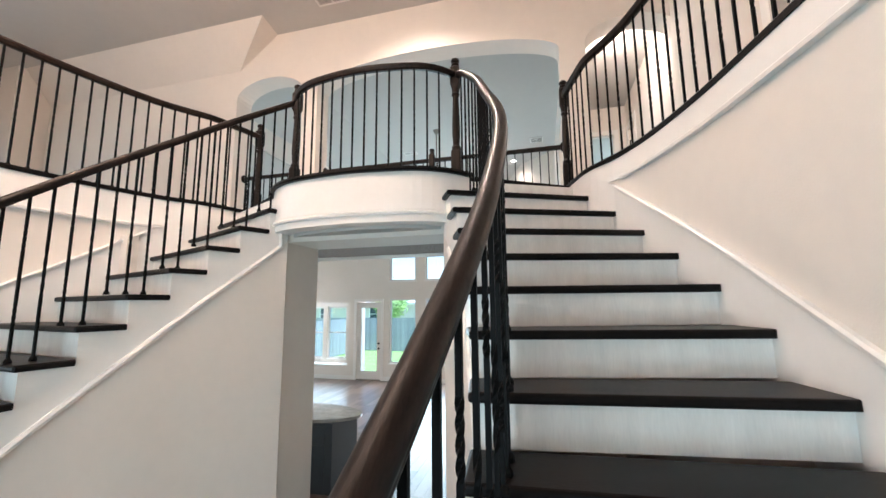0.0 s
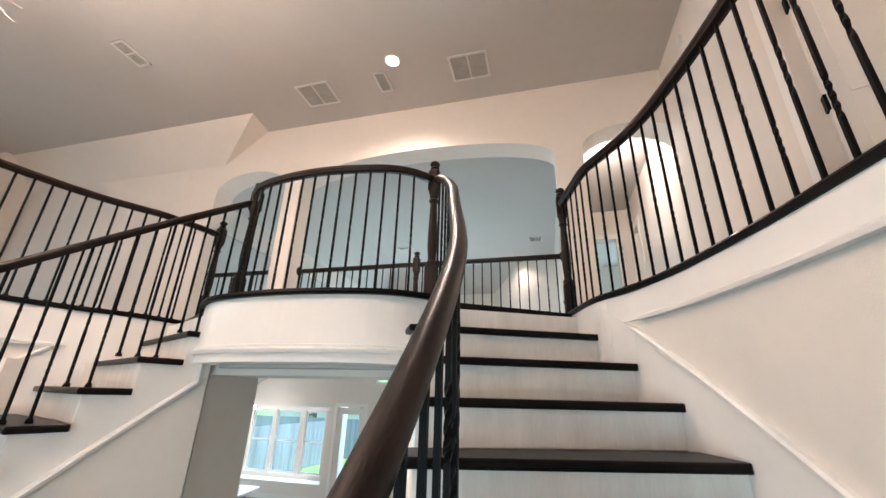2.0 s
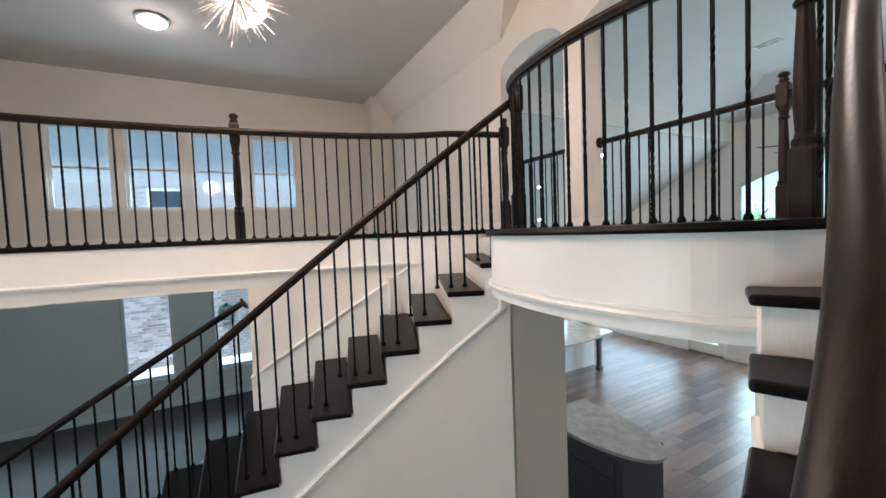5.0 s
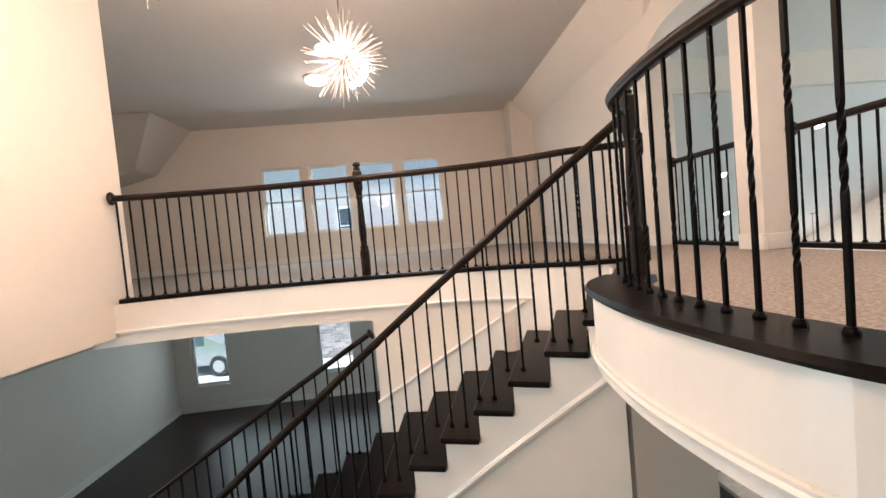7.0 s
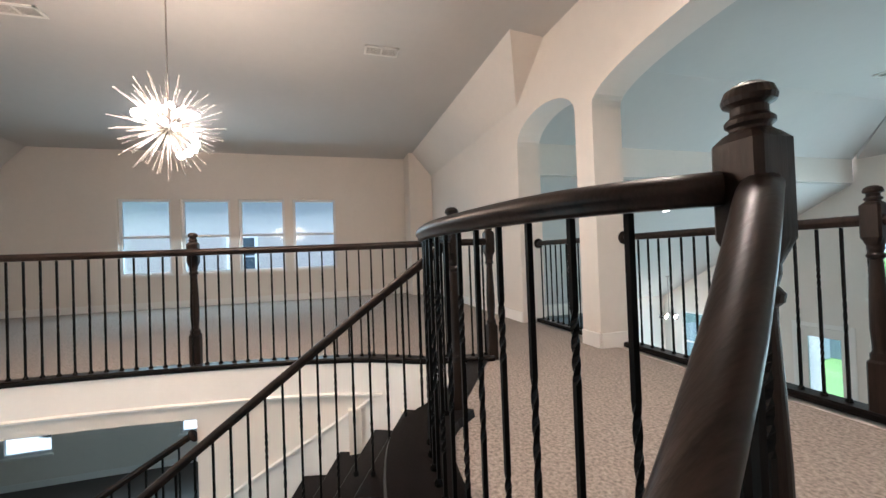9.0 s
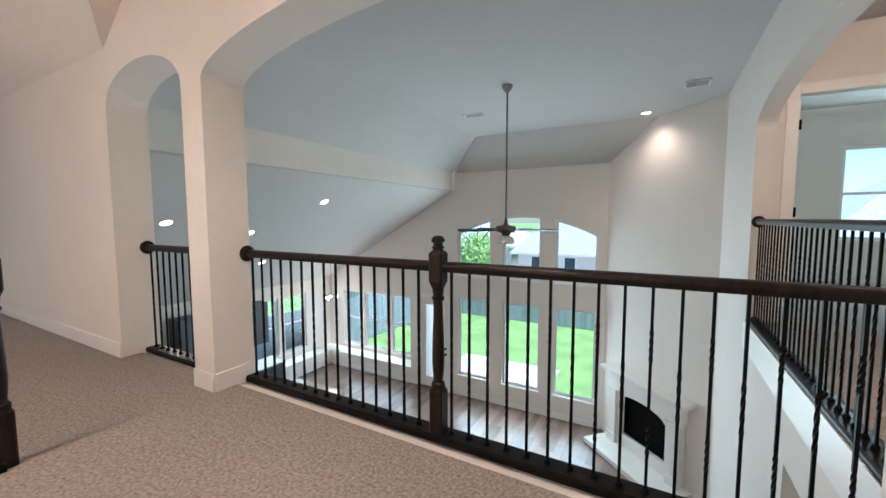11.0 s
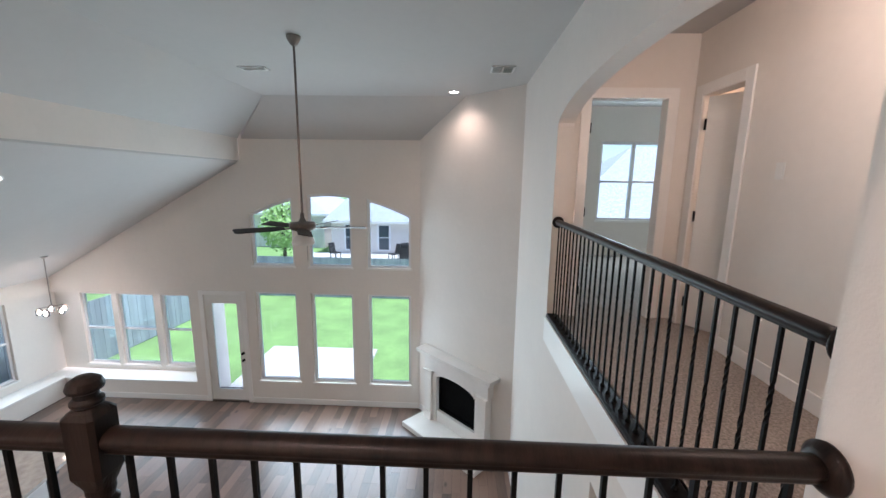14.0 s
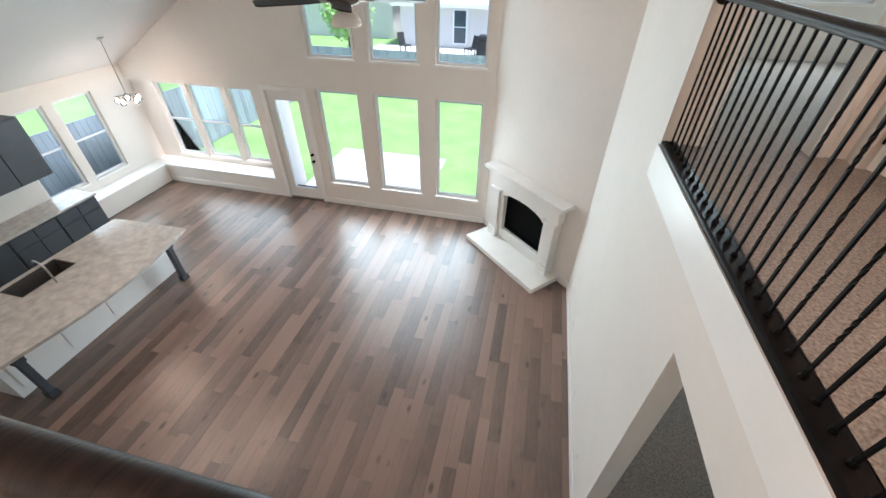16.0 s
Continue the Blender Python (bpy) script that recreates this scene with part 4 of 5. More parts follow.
N = 1
for a, b, lo, hi in LOFTWIN:
    window(f"window_{N}", "x", XLOFT, a, b, lo, hi, "white vinyl double hung loft window", out=-1); N += 1
for a, b, lo, hi in DINEWIN:
    window(f"window_{N}", "x", XDINE, a, b, lo, hi, "white vinyl dining room window", sash=False, out=-1); N += 1
for a, b, lo, hi in LOW:
    window(f"window_{N}", "y", YFAR, a, b, lo, hi, "tall white fixed window to the lawn", sash=False); N += 1
for a, b in UP:
    window(f"window_{N}", "y", YFAR, a, b, 3.16, 0, "arched upper window of the great room", sash=False, arch=head); N += 1
for a, b in BAYN:
    window(f"window_{N}", "y", 12.75, a, b, 0.58, 2.34, "white double hung bay window"); N += 1
for a, b in BAYW:
    window(f"window_{N}", "x", -8.45, a, b, 0.66, 2.34, "white double hung bay side window", out=-1); N += 1
_bw = window(f"window_{N}", "y", 12.30, 3.62, 4.92, 4.25, 5.78, "white double hung bedroom window")
part("mullion", boxed(4.24, 4.30, 12.362, 12.418, 4.30, 5.73), VINYL, _bw)
window(f"window_{N + 1}", "y", 12.30, 3.2, 4.8, 0.6, 2.2, "white double hung lower bedroom window")

# glazed garden door
dr = thing("door_1", "closed white glazed garden door with dark hardware", "door", ((DOOR[0] + DOOR[1]) / 2, YFAR, 0), kind="structure")
w2 = (DOOR[1] - DOOR[0]) / 2
for x0, x1, z0, z1 in ((-w2, -w2 + 0.15, 0.03, 2.48), (w2 - 0.15, w2, 0.03, 2.48), (-w2 + 0.15, w2 - 0.15, 0.03, 0.28), (-w2 + 0.15, w2 - 0.15, 2.30, 2.48)):
    part("door_rail", boxed(x0, x1, 0.03, 0.08, z0, z1), DOORWHITE, dr)
g = part("pane", boxed(-w2 + 0.15, w2 - 0.15, 0.05, 0.058, 0.28, 2.30), PANE, dr)
g.visible_shadow = False
for x0, x1, z0, z1 in ((-w2 - 0.09, -w2, 0.0, 2.59), (w2, w2 + 0.09, 0.0, 2.59), (-w2, w2, 2.50, 2.59)):
    part("casing", boxed(x0, x1, -0.02, 0.0, z0, z1), TRIM, dr)
part("threshold", boxed(-w2, w2, 0.0, 0.17, 0.0, 0.03), NICKEL, dr)
for z in (1.0, 1.16):
    bm = lathe(bmesh.new(), [(0.032, 0), (0.032, 0.008), (0.012, 0.012), (0.012, 0.03), (0.028, 0.04), (0.028, 0.06), (0.015, 0.068)], 16)
    k = part("door_handle", bm, IRON, dr, "dark round door knob")
    k.matrix_basis = Matrix.Translation((w2 - 0.075, 0.03, z)) @ pose(0, 0, 0, 90)

# front door, behind the walker and unseen; its glass is assumed, to suit the entry fill
fd = thing("door_2", "unseen dark front door with an assumed tall glass pane", "door", (0, -4.38, 0), kind="structure")
for x0, x1, z0, z1 in ((-0.55, -0.38, 0, 2.44), (0.38, 0.55, 0, 2.44), (-0.38, 0.38, 0, 0.3), (-0.38, 0.38, 2.26, 2.44)):
    part("door_rail", boxed(x0, x1, 0, 0.06, z0, z1, 0.005), TREAD, fd)
g = part("pane", boxed(-0.38, 0.38, 0.02, 0.03, 0.3, 2.26), PANE, fd)
g.visible_shadow = False


def panel_door(name, label, place, width, height, open_turn):
    d = thing(name, label, "door", kind="structure")
    d.matrix_basis = place @ pose(0, 0, 0, 0, 0, open_turn)
    part("leaf", boxed(0, width, -0.018, 0.018, 0.01, height), DOORWHITE, d)
    for z0, z1 in ((0.2, 0.86), (1.04, height - 0.2)):
        for y in (-0.026, 0.018):
            bm = boxed(0.10, width - 0.10, y, y + 0.008, z0, z1 if z0 < 1 else z1 - 0.07)
            if z0 > 1:
                upright(bm, "y", y, y + 0.008, [(p, q, z1 - 0.07, z1 - 0.07, z1 - 0.07 + 0.07 * math.sin(math.pi * u), z1 - 0.07 + 0.07 * math.sin(math.pi * v)) for p, q, u, v in zip(span(0.10, width - 0.10, 10), span(0.10, width - 0.10, 10)[1:], span(0, 1, 10), span(0, 1, 10)[1:])])
            part("panel", bm, DOORWHITE, d)
    bm = lathe(bmesh.new(), [(0.03, 0), (0.03, 0.006), (0.011, 0.01), (0.011, 0.035), (0.026, 0.045), (0.026, 0.06), (0.012, 0.066)], 14)
    k = part("door_handle", bm, IRON, d, "dark door knob")
    k.matrix_basis = pose(width - 0.07, -0.018, 1.0, 90)
    for z in (0.25, height / 2, height - 0.25):
        part("hinge", boxed(-0.012, 0.004, -0.03, 0.024, z - 0.05, z + 0.05), IRON, d)
    return d


def casing(axis, plane, a0, a1, z0, top, label, face=-1):
    bm, W = bmesh.new(), 0.10
    lo, hi = sorted((plane, plane + 0.018 * face))
    for p, q, r, s in ((a0 - W, a0, z0, top + W), (a1, a1 + W, z0, top + W), (a0, a1, top, top + W)):
        block(bm, p, q, lo, hi, r, s, 0.004) if axis == "y" else block(bm, lo, hi, p, q, r, s, 0.004)
    structure("trim_casing", bm, TRIM, label)


casing("y", 8.60, 2.20, 2.95, 3.545, 5.82, "white casing round the hall's end doorway")
casing("x", 3.20, 7.88, 8.44, 3.545, 5.82, "white casing round the hall's side doorway")
casing("x", 2.97, 2.36, 3.22, H, H + 2.05, "white casing round the gallery doorway")
panel_door("door_3", "open white panelled hall door", pose(3.24, 8.41, 3.55), 0.53, 2.25, -58)
panel_door("door_4", "open white panelled bedroom door", pose(2.22, 8.72, 3.55), 0.74, 2.25, 88)
panel_door("door_5", "open white panelled gallery door", pose(3.06, 3.20, H), 0.84, 2.02, -20)
bm = bmesh.new()
upright(bm, "y", 5.2, 5.3, [(XR + 0.16, 5.6, 0, 0, 3.2, 3.2)])
structure("wall_lower_bedroom", bm, PAINT, "painted wall of the lower bedroom")

# ---------------------------------------------------------------- baseboards
def base(x0, x1, y0, y1, z=0.0, label="white baseboard along the wall"):
    bm = boxed(x0, x1, y0, y1, z, z + 0.13, 0.004)
    structure("baseboard", bm, TRIM, label)


base(-8.0, DOOR[0] - 0.1, YFAR - 0.016, YFAR); base(DOOR[1] + 0.1, 0.08, YFAR - 0.016, YFAR)
base(XR - 0.016, XR, 6.95, 10.58)
base(-7.0, -2.98, YW - 0.016, YW, H); base(-1.84, -1.60, YW - 0.016, YW, H); base(1.73, 2.03, YW - 0.016, YW, H)
base(-1.6, -1.584, YW, YB, H); base(1.714, 1.73, YW, YB, H); base(XLOFT, XLOFT + 0.016, -4.3, 4.5, H)
base(3.184, 3.20, 5.3, 7.80, 3.545); base(XDINE, XDINE + 0.016, -3.8, 2.9); base(XDINE, -2.6, -3.8, -3.784)
base(2.954, 2.97, 3.3, 5.0, H)
bm = bmesh.new()
hexa(bm, [(1.855, 10.59, 0), (0.10, 12.285, 0), (0.11, 12.297, 0), (1.866, 10.601, 0)], [(1.855, 10.59, 0.13), (0.10, 12.285, 0.13), (0.11, 12.297, 0.13), (1.866, 10.601, 0.13)])
structure("baseboard", bm, TRIM, "white baseboard along the angled wall")

# ---------------------------------------------------------------- fireplace
fp = thing("fireplace", "white cast stone corner fireplace with arched black firebox and hearth", "fireplace")
fp.matrix_basis = Matrix.Translation((0.98, 11.45, 0)) @ pose(0, 0, 0, 0, 0, -44)
# local x along the wall, -y into the room
part("hearth", boxed(-0.98, 0.98, -0.66, -0.005, 0, 0.10, 0.01), MARBLE, fp, "white hearth slab")
for s in (-1, 1):
    part("jamb", boxed(min(s * 0.52, s * 0.80), max(s * 0.52, s * 0.80), -0.14, -0.005, 0.10, 1.16, 0.004), MARBLE, fp)
    part("pilaster", boxed(min(s * 0.62, s * 0.82), max(s * 0.62, s * 0.82), -0.20, -0.141, 0.28, 1.14, 0.008), MARBLE, fp)
    part("plinth", boxed(min(s * 0.60, s * 0.84), max(s * 0.60, s * 0.84), -0.22, -0.141, 0.10, 0.28, 0.012), MARBLE, fp)
    part("capital", boxed(min(s * 0.585, s * 0.85), max(s * 0.585, s * 0.85), -0.225, -0.141, 1.14, 1.19, 0.012), MARBLE, fp)
part("bottom_panel", boxed(-0.52, 0.52, -0.12, -0.005, 0.10, 0.34, 0.004), MARBLE, fp)
bm = bmesh.new()
upright(bm, "y", -0.17, -0.005, [(a, b, l0, l1, 1.46, 1.46) for a, b, l0, l1, _, _ in arch_segs(-0.52, 0.52, 1.06, 0.14, 1.46, 14)])
block(bm, -0.84, -0.52, -0.17, -0.005, 1.19, 1.46); block(bm, 0.52, 0.84, -0.17, -0.005, 1.19, 1.46)
weld(bm)
part("frieze", bm, MARBLE, fp)
bm = bmesh.new()
for z0, z1, e in ((1.46, 1.50, 0.03), (1.50, 1.54, 0.07), (1.54, 1.61, 0.12)):
    block(bm, -0.86 - e, 0.86 + e, -0.18 - e, -0.005, z0, z1, 0.006)
part("mantel_shelf", bm, MARBLE, fp, "moulded mantel shelf")
bm = bmesh.new()
block(bm, -0.519, 0.519, -0.012, -0.004, 0.34, 1.22)
part("firebox", bm, SOOT, fp, "black firebox")
bm = bmesh.new()
for x in (-0.505, 0.505):
    block(bm, x - 0.015, x + 0.015, -0.06, -0.02, 0.34, 1.08)
block(bm, -0.49, 0.49, -0.06, -0.02, 0.34, 0.39)
part("screen_frame", bm, SOOT, fp, "black screen frame")

# ---------------------------------------------------------------- kitchen
isl = thing("kitchen_island", "kitchen island with curved pale granite top and grey legs", "island", (-5.3, 8.05, 0))
ox, oy = 5.3, -8.05
bow = [(-4.78 + 0.20 * math.sin(math.pi * t), 9.51 - 2.93 * t) for t in span(0, 1, 20)]
SX0, SX1, SY0, SY1 = -6.15, -5.70, 7.54, 8.32
bm = bmesh.new()
prism(bm, [(x + ox, y + oy) for x, y in [(-6.22, 9.46)] + [p for p in bow if p[1] > SY1] + [(-4.585, SY1), (-6.22, SY1)]], 0.88, 0.925)
prism(bm, [(x + ox, y + oy) for x, y in [(-6.22, SY0), (-4.60, SY0)] + [p for p in bow if p[1] < SY0] + [(-6.22, 6.58)]], 0.88, 0.925)
prism(bm, [(x + ox, y + oy) for x, y in [(SX1, SY1), (-4.585, SY1)] + [p for p in bow if SY0 < p[1] < SY1] + [(-4.60, SY0), (SX1, SY0)]], 0.88, 0.925)
block(bm, -6.22 + ox, SX0 + ox, SY0 + oy, SY1 + oy, 0.88, 0.925)
part("countertop", bm, GRANITE, isl, "pale speckled granite top")
bm = boxed(-6.15 + ox, -5.25 + ox, 6.66 + oy, 9.40 + oy, 0.0, 0.66)
for x0, x1, y0, y1 in ((-6.15, -5.25, 6.66, SY0 - 0.02), (-6.15, -5.25, SY1 + 0.02, 9.40), (SX1 + 0.02, -5.25, SY0 - 0.02, SY1 + 0.02)):
    block(bm, x0 + ox, x1 + ox, y0 + oy, y1 + oy, 0.66, 0.88)
part("body", bm, TRIM, isl, "white panelled island body")
for i in range(4):
    y = 6.75 + i * 0.67
    part("panel", boxed(-5.25 + ox, -5.238 + ox, y + oy, y + 0.6 + oy, 0.14, 0.80, 0.004), TRIM, isl)
for y in (9.18, 6.80):
    bm = bmesh.new()
    block(bm, -0.06, 0.06, -0.06, 0.06, 0.0, 0.10, 0.006); block(bm, -0.045, 0.045, -0.045, 0.045, 0.10, 0.70, 0.01); block(bm, -0.06, 0.06, -0.06, 0.06, 0.70, 0.88, 0.006)
    lg = part("leg", bm, CABINET, isl, "grey square leg")
    lg.location = (-4.93 + ox, y + oy, 0)
bm = bmesh.new()
for x0, x1, y0, y1, z0, z1 in ((SX0, SX1, SY0, SY1, 0.665, 0.675), (SX0, SX0 + 0.012, SY0, SY1, 0.675, 0.915), (SX1 - 0.012, SX1, SY0, SY1, 0.675, 0.915), (SX0, SX1, SY0, SY0 + 0.012, 0.675, 0.915), (SX0, SX1, SY1 - 0.012, SY1, 0.675, 0.915)):
    block(bm, x0 + ox, x1 + ox, y0 + oy, y1 + oy, z0, z1)
part("sink_bowl", bm, SINK, isl, "dark composite sink bowl")
fa = [(-5.55 + ox, 7.9 + oy, 0.92), (-5.55 + ox, 7.9 + oy, 1.20), (-5.60 + ox, 7.9 + oy, 1.28), (-5.70 + ox, 7.9 + oy, 1.30), (-5.77 + ox, 7.9 + oy, 1.24)]
bm = bmesh.new()
for p, q in zip(fa, fa[1:]):
    rod(bm, p, q, 0.014, 10)
part("faucet", bm, STEEL, isl, "steel faucet")

pn = thing("kitchen_cabinet", "grey cabinet end with rounded granite top", "cabinet", (-1.85, 5.60, 0))
bm = bmesh.new()
prism(bm, [(-0.75, 0.45), (-0.75, -0.45)] + [(-0.35 + 1.08 * math.sin(a), -0.45 * math.cos(a)) for a in span(0.35, math.pi - 0.35, 12)], 0.88, 0.92)
part("countertop", bm, GRANITE, pn, "pale granite top")
part("body", boxed(-0.72, 0.5, -0.36, 0.36, 0, 0.88, 0.006), CABINET, pn)
part("drawer", boxed(-0.60, 0.40, -0.376, -0.36, 0.62, 0.84, 0.004), CABINET, pn)
part("door", boxed(-0.60, 0.40, -0.376, -0.36, 0.12, 0.60, 0.004), CABINET, pn)

for i in range(3):
    y = 7.7 + i * 0.8
    cb = thing("base_cabinet", "slate grey base cabinet along the kitchen wall", "cabinet", (-7.72, y, 0), "kitchen base cabinets")
    part("body", boxed(-0.30, 0.28, 0.003, 0.797, 0.0, 0.88), CABINET, cb)
    for j in range(2):
        part("door", boxed(0.281, 0.30, 0.02 + j * 0.39, 0.39 + j * 0.39, 0.12, 0.62, 0.004), CABINET, cb)
        part("drawer", boxed(0.281, 0.30, 0.02 + j * 0.39, 0.39 + j * 0.39, 0.65, 0.85, 0.004), CABINET, cb)
tagged(part("worktop", boxed(-8.019, -7.39, 7.68, 10.12, 0.881, 0.92, 0.006), GRANITE), "pale granite worktop along the kitchen wall", "worktop")
uc = thing("wall_cabinet", "dark slate wall cabinet beside the window", "cabinet", (-7.85, 9.0, 1.45))
part("body", boxed(-0.17, 0.17, -1.3, 0.85, 0, 1.05, 0.005), CABINET, uc)
for j in range(4):
    part("door", boxed(0.171, 0.19, -1.28 + j * 0.53, -0.77 + j * 0.53, 0.02, 1.03, 0.004), CABINET, uc)

# ---------------------------------------------------------------- lamps, fan, vents
def can_light(x, y, z, power, normal=(0, 0, -1), colour=WHITE):
    th = thing("recessed_light", "round lit recessed ceiling light with white trim", "light", (x, y, z), "recessed lights")
    q = Vector(normal).to_track_quat("Z", "Y").to_matrix().to_4x4()
    th.matrix_basis = Matrix.Translation((x, y, z)) @ q
    part("trim_ring", lathe(bmesh.new(), [(0.095, 0.0), (0.095, 0.004), (0.075, 0.010), (0.07, 0.002)], 24), PLASTIC, th)
    part("lens", lathe(bmesh.new(), [(0.07, 0.003), (0.07, 0.006), (0.01, 0.007)], 24), GLOW, th, "glowing lens")
    n = Vector(normal)
    lamp("can_lamp", "SPOT", Vector((x, y, z)) + n * 0.05, power, colour, 0.07, Vector((x, y, z)) + n)


for x, y, p in ((-0.02, 4.18, 105), (0.77, 11.13, 24)):
    can_light(x, y, CEILING if y < YW else GREAT, p)
_sl = Vector((0.568, 0, -1)).normalized()
for x, y in ((-4.27, 8.60), (-5.24, 7.77), (-6.47, 8.87), (-4.9, 6.3)):
    can_light(x, y, roofline(x) - 0.014, 24, _sl)


def chandelier(x, y, z, drop, power):
    th = thing("chandelier", "starburst chandelier with clear glass rods and lit bulbs", "chandelier", (x, y, z), "foyer chandeliers")
    part("hub", lathe(bmesh.new(), [(0.0, -0.06), (0.045, -0.04), (0.06, 0.0), (0.045, 0.04), (0.0, 0.06)], 16), NICKEL, th, smooth=True)
    part("stem", rod(bmesh.new(), (0, 0, 0.05), (0, 0, drop - 0.03), 0.006), NICKEL, th)
    part("canopy", lathe(bmesh.new(), [(0.03, drop - 0.05), (0.06, drop - 0.03), (0.065, drop - 0.001)], 20), NICKEL, th)
    rng = random.Random(5)
    n, gold = 140, math.pi * (3 - math.sqrt(5))
    metal_bm = bmesh.new()
    k = 0
    for i in range(n):
        zz = 1 - 2 * (i + 0.5) / n
        r = math.sqrt(1 - zz * zz)
        d = Vector((r * math.cos(i * gold), r * math.sin(i * gold), zz))
        long = rng.uniform(0.34, 0.44)
        if i % 8 == 4:
            bm = bmesh.new()
            bmesh.ops.create_icosphere(bm, subdivisions=2, radius=0.025, matrix=Matrix.Translation(d * 0.19))
            part("bulb", bm, BULB, th, "small lit bulb", smooth=True)
            rod(metal_bm, d * 0.05, d * 0.17, 0.008, 6)
        else:
            turn = d.to_track_quat("Z", "Y").to_matrix().to_4x4()
            if k == 0:
                first = part("glass_rod", rod(bmesh.new(), (0, 0, 0.12), (0, 0, 0.34), 0.003, 6), ROD, th, "clear glass rod")
                arm = part("arm", rod(bmesh.new(), (0, 0, 0.04), (0, 0, 0.13), 0.004, 5), NICKEL, th)
                one = [first, arm]
            else:
                one = [share("glass_rod", first, th), share("arm", arm, th)]
            one[0].matrix_basis = turn @ Matrix.Diagonal((1, 1, long / 0.42, 1))
            one[1].matrix_basis = turn
            k += 1
    part("socket_frame", metal_bm, NICKEL, th)["kind"] = "stuff"
    lamp("chandelier_lamp", "POINT", (x, y, z), power, WARM, 0.25)
    return th


for _m in (TREAD, RAILWOOD, POSTWOOD, IRON, BLADE):
    _m.node_tree.nodes["Principled BSDF"].inputs["Specular IOR Level"].default_value = 0.2 if _m in (RAILWOOD, POSTWOOD) else 0.09
ROD = material("clear acrylic rod", (0.85, 0.82, 0.80), 0.08, vary=0.02)
ROD.node_tree.nodes["Principled BSDF"].inputs["Transmission Weight"].default_value = 0.75
chandelier(-1.80, 1.78, 5.20, CEILING - 5.20, 56)
chandelier(-0.58, 1.08, 5.32, CEILING - 5.32, 88)

fl = thing("flush_light", "round flush ceiling light in the loft", "light", (-5.21, 0.86, CEILING))
part("base", lathe(bmesh.new(), [(0.20, 0.0), (0.20, -0.03), (0.17, -0.04)], 28), NICKEL, fl)
part("diffuser", lathe(bmesh.new(), [(0.17, -0.035), (0.165, -0.06), (0.12, -0.09), (0.02, -0.10)], 28), GLOW, fl, "glowing frosted diffuser", smooth=True)
lamp("loft_lamp", "POINT", (-5.21, 0.86, CEILING - 0.25), 3.5, WHITE, 0.15)
# three added fills without fixtures, to brighten the hall and rooms off it
lamp("bedroom_fill", "POINT", (4.3, 2.6, CEILING - 0.5), 30, WHITE, 0.15)
lamp("side_room_fill", "POINT", (4.4, 7.9, 5.9), 22, WARM, 0.1)
lamp("hall_fill", "POINT", (2.6, 6.2, 6.2), 20, WHITE, 0.1)


def vent(x, y, z, w, d, turn, label, cols=2):
    th = thing("ceiling_vent", label, "vent", group="ceiling vents")
    th.matrix_basis = pose(x, y, z, 0, 0, turn)
    part("backing", boxed(-w / 2 + 0.01, w / 2 - 0.01, -d / 2 + 0.01, d / 2 - 0.01, -0.006, -0.001), DUCT, th)
    bm = bmesh.new()
    for x0, x1, y0, y1 in ((-w / 2, -w / 2 + 0.025, -d / 2, d / 2), (w / 2 - 0.025, w / 2, -d / 2, d / 2), (-w / 2, w / 2, -d / 2, -d / 2 + 0.025), (-w / 2, w / 2, d / 2 - 0.025, d / 2)):
        block(bm, x0, x1, y0, y1, -0.014, -0.002)
    for c in range(1, cols):
        xx = -w / 2 + w * c / cols
        block(bm, xx - 0.008, xx + 0.008, -d / 2, d / 2, -0.014, -0.002)
    part("frame", bm, PLASTIC, th)
    n = max(4, int(d / 0.028))
    for i in range(n):
        yy = -d / 2 + 0.03 + (d - 0.06) * (i + 0.5) / n
        bm = hexa(bm := bmesh.new(), [(-w / 2 + 0.02, yy - 0.008, -0.012), (w / 2 - 0.02, yy - 0.008, -0.012), (w / 2 - 0.02, yy - 0.005, -0.012), (-w / 2 + 0.02, yy - 0.005, -0.012)], [(-w / 2 + 0.02, yy + 0.002, -0.003), (w / 2 - 0.02, yy + 0.002, -0.003), (w / 2 - 0.02, yy + 0.006, -0.003), (-w / 2 + 0.02, yy + 0.006, -0.003)]) and bm
        part("slat", bm, PLASTIC, th)


vent(-1.16, 4.47, CEILING, 0.45, 0.38, 0, "square white return air grille")
vent(0.83, 4.46, CEILING, 0.45, 0.38, 0, "square white return air grille")
vent(-0.25, 4.46, CEILING, 0.16, 0.32, 0, "narrow white ceiling vent", 1)
vent(-2.94, 3.40, CEILING, 0.36, 0.18, 90, "small white ceiling supply vent")
vent(-2.93, 0.30, CEILING, 0.36, 0.18, 90, "small white ceiling supply vent")
vent(-1.85, 9.80, GREAT, 0.36, 0.18, 0, "white supply vent above the great room")
vent(1.42, 9.82, GREAT, 0.30, 0.30, 0, "square white vent above the great room")

fan = thing("ceiling_fan", "ceiling fan with dark blades, nickel motor and frosted light", "fan", (-0.83, 8.66, GREAT))
part("canopy", lathe(bmesh.new(), [(0.018, -0.10), (0.035, -0.085), (0.065, -0.035), (0.072, -0.015), (0.072, -0.001)], 24), NICKEL, fan, smooth=True)
part("downrod", rod(bmesh.new(), (0, 0, -0.08), (0, 0, -1.84), 0.012, 10), MOTOR, fan)
part("motor", lathe(bmesh.new(), [(0.018, -1.80), (0.024, -1.86), (0.045, -1.895), (0.13, -1.905), (0.142, -1.92), (0.142, -1.955), (0.13, -1.985), (0.07, -2.0), (0.055, -2.04)], 28), MOTOR, fan, "nickel motor housing", smooth=True)
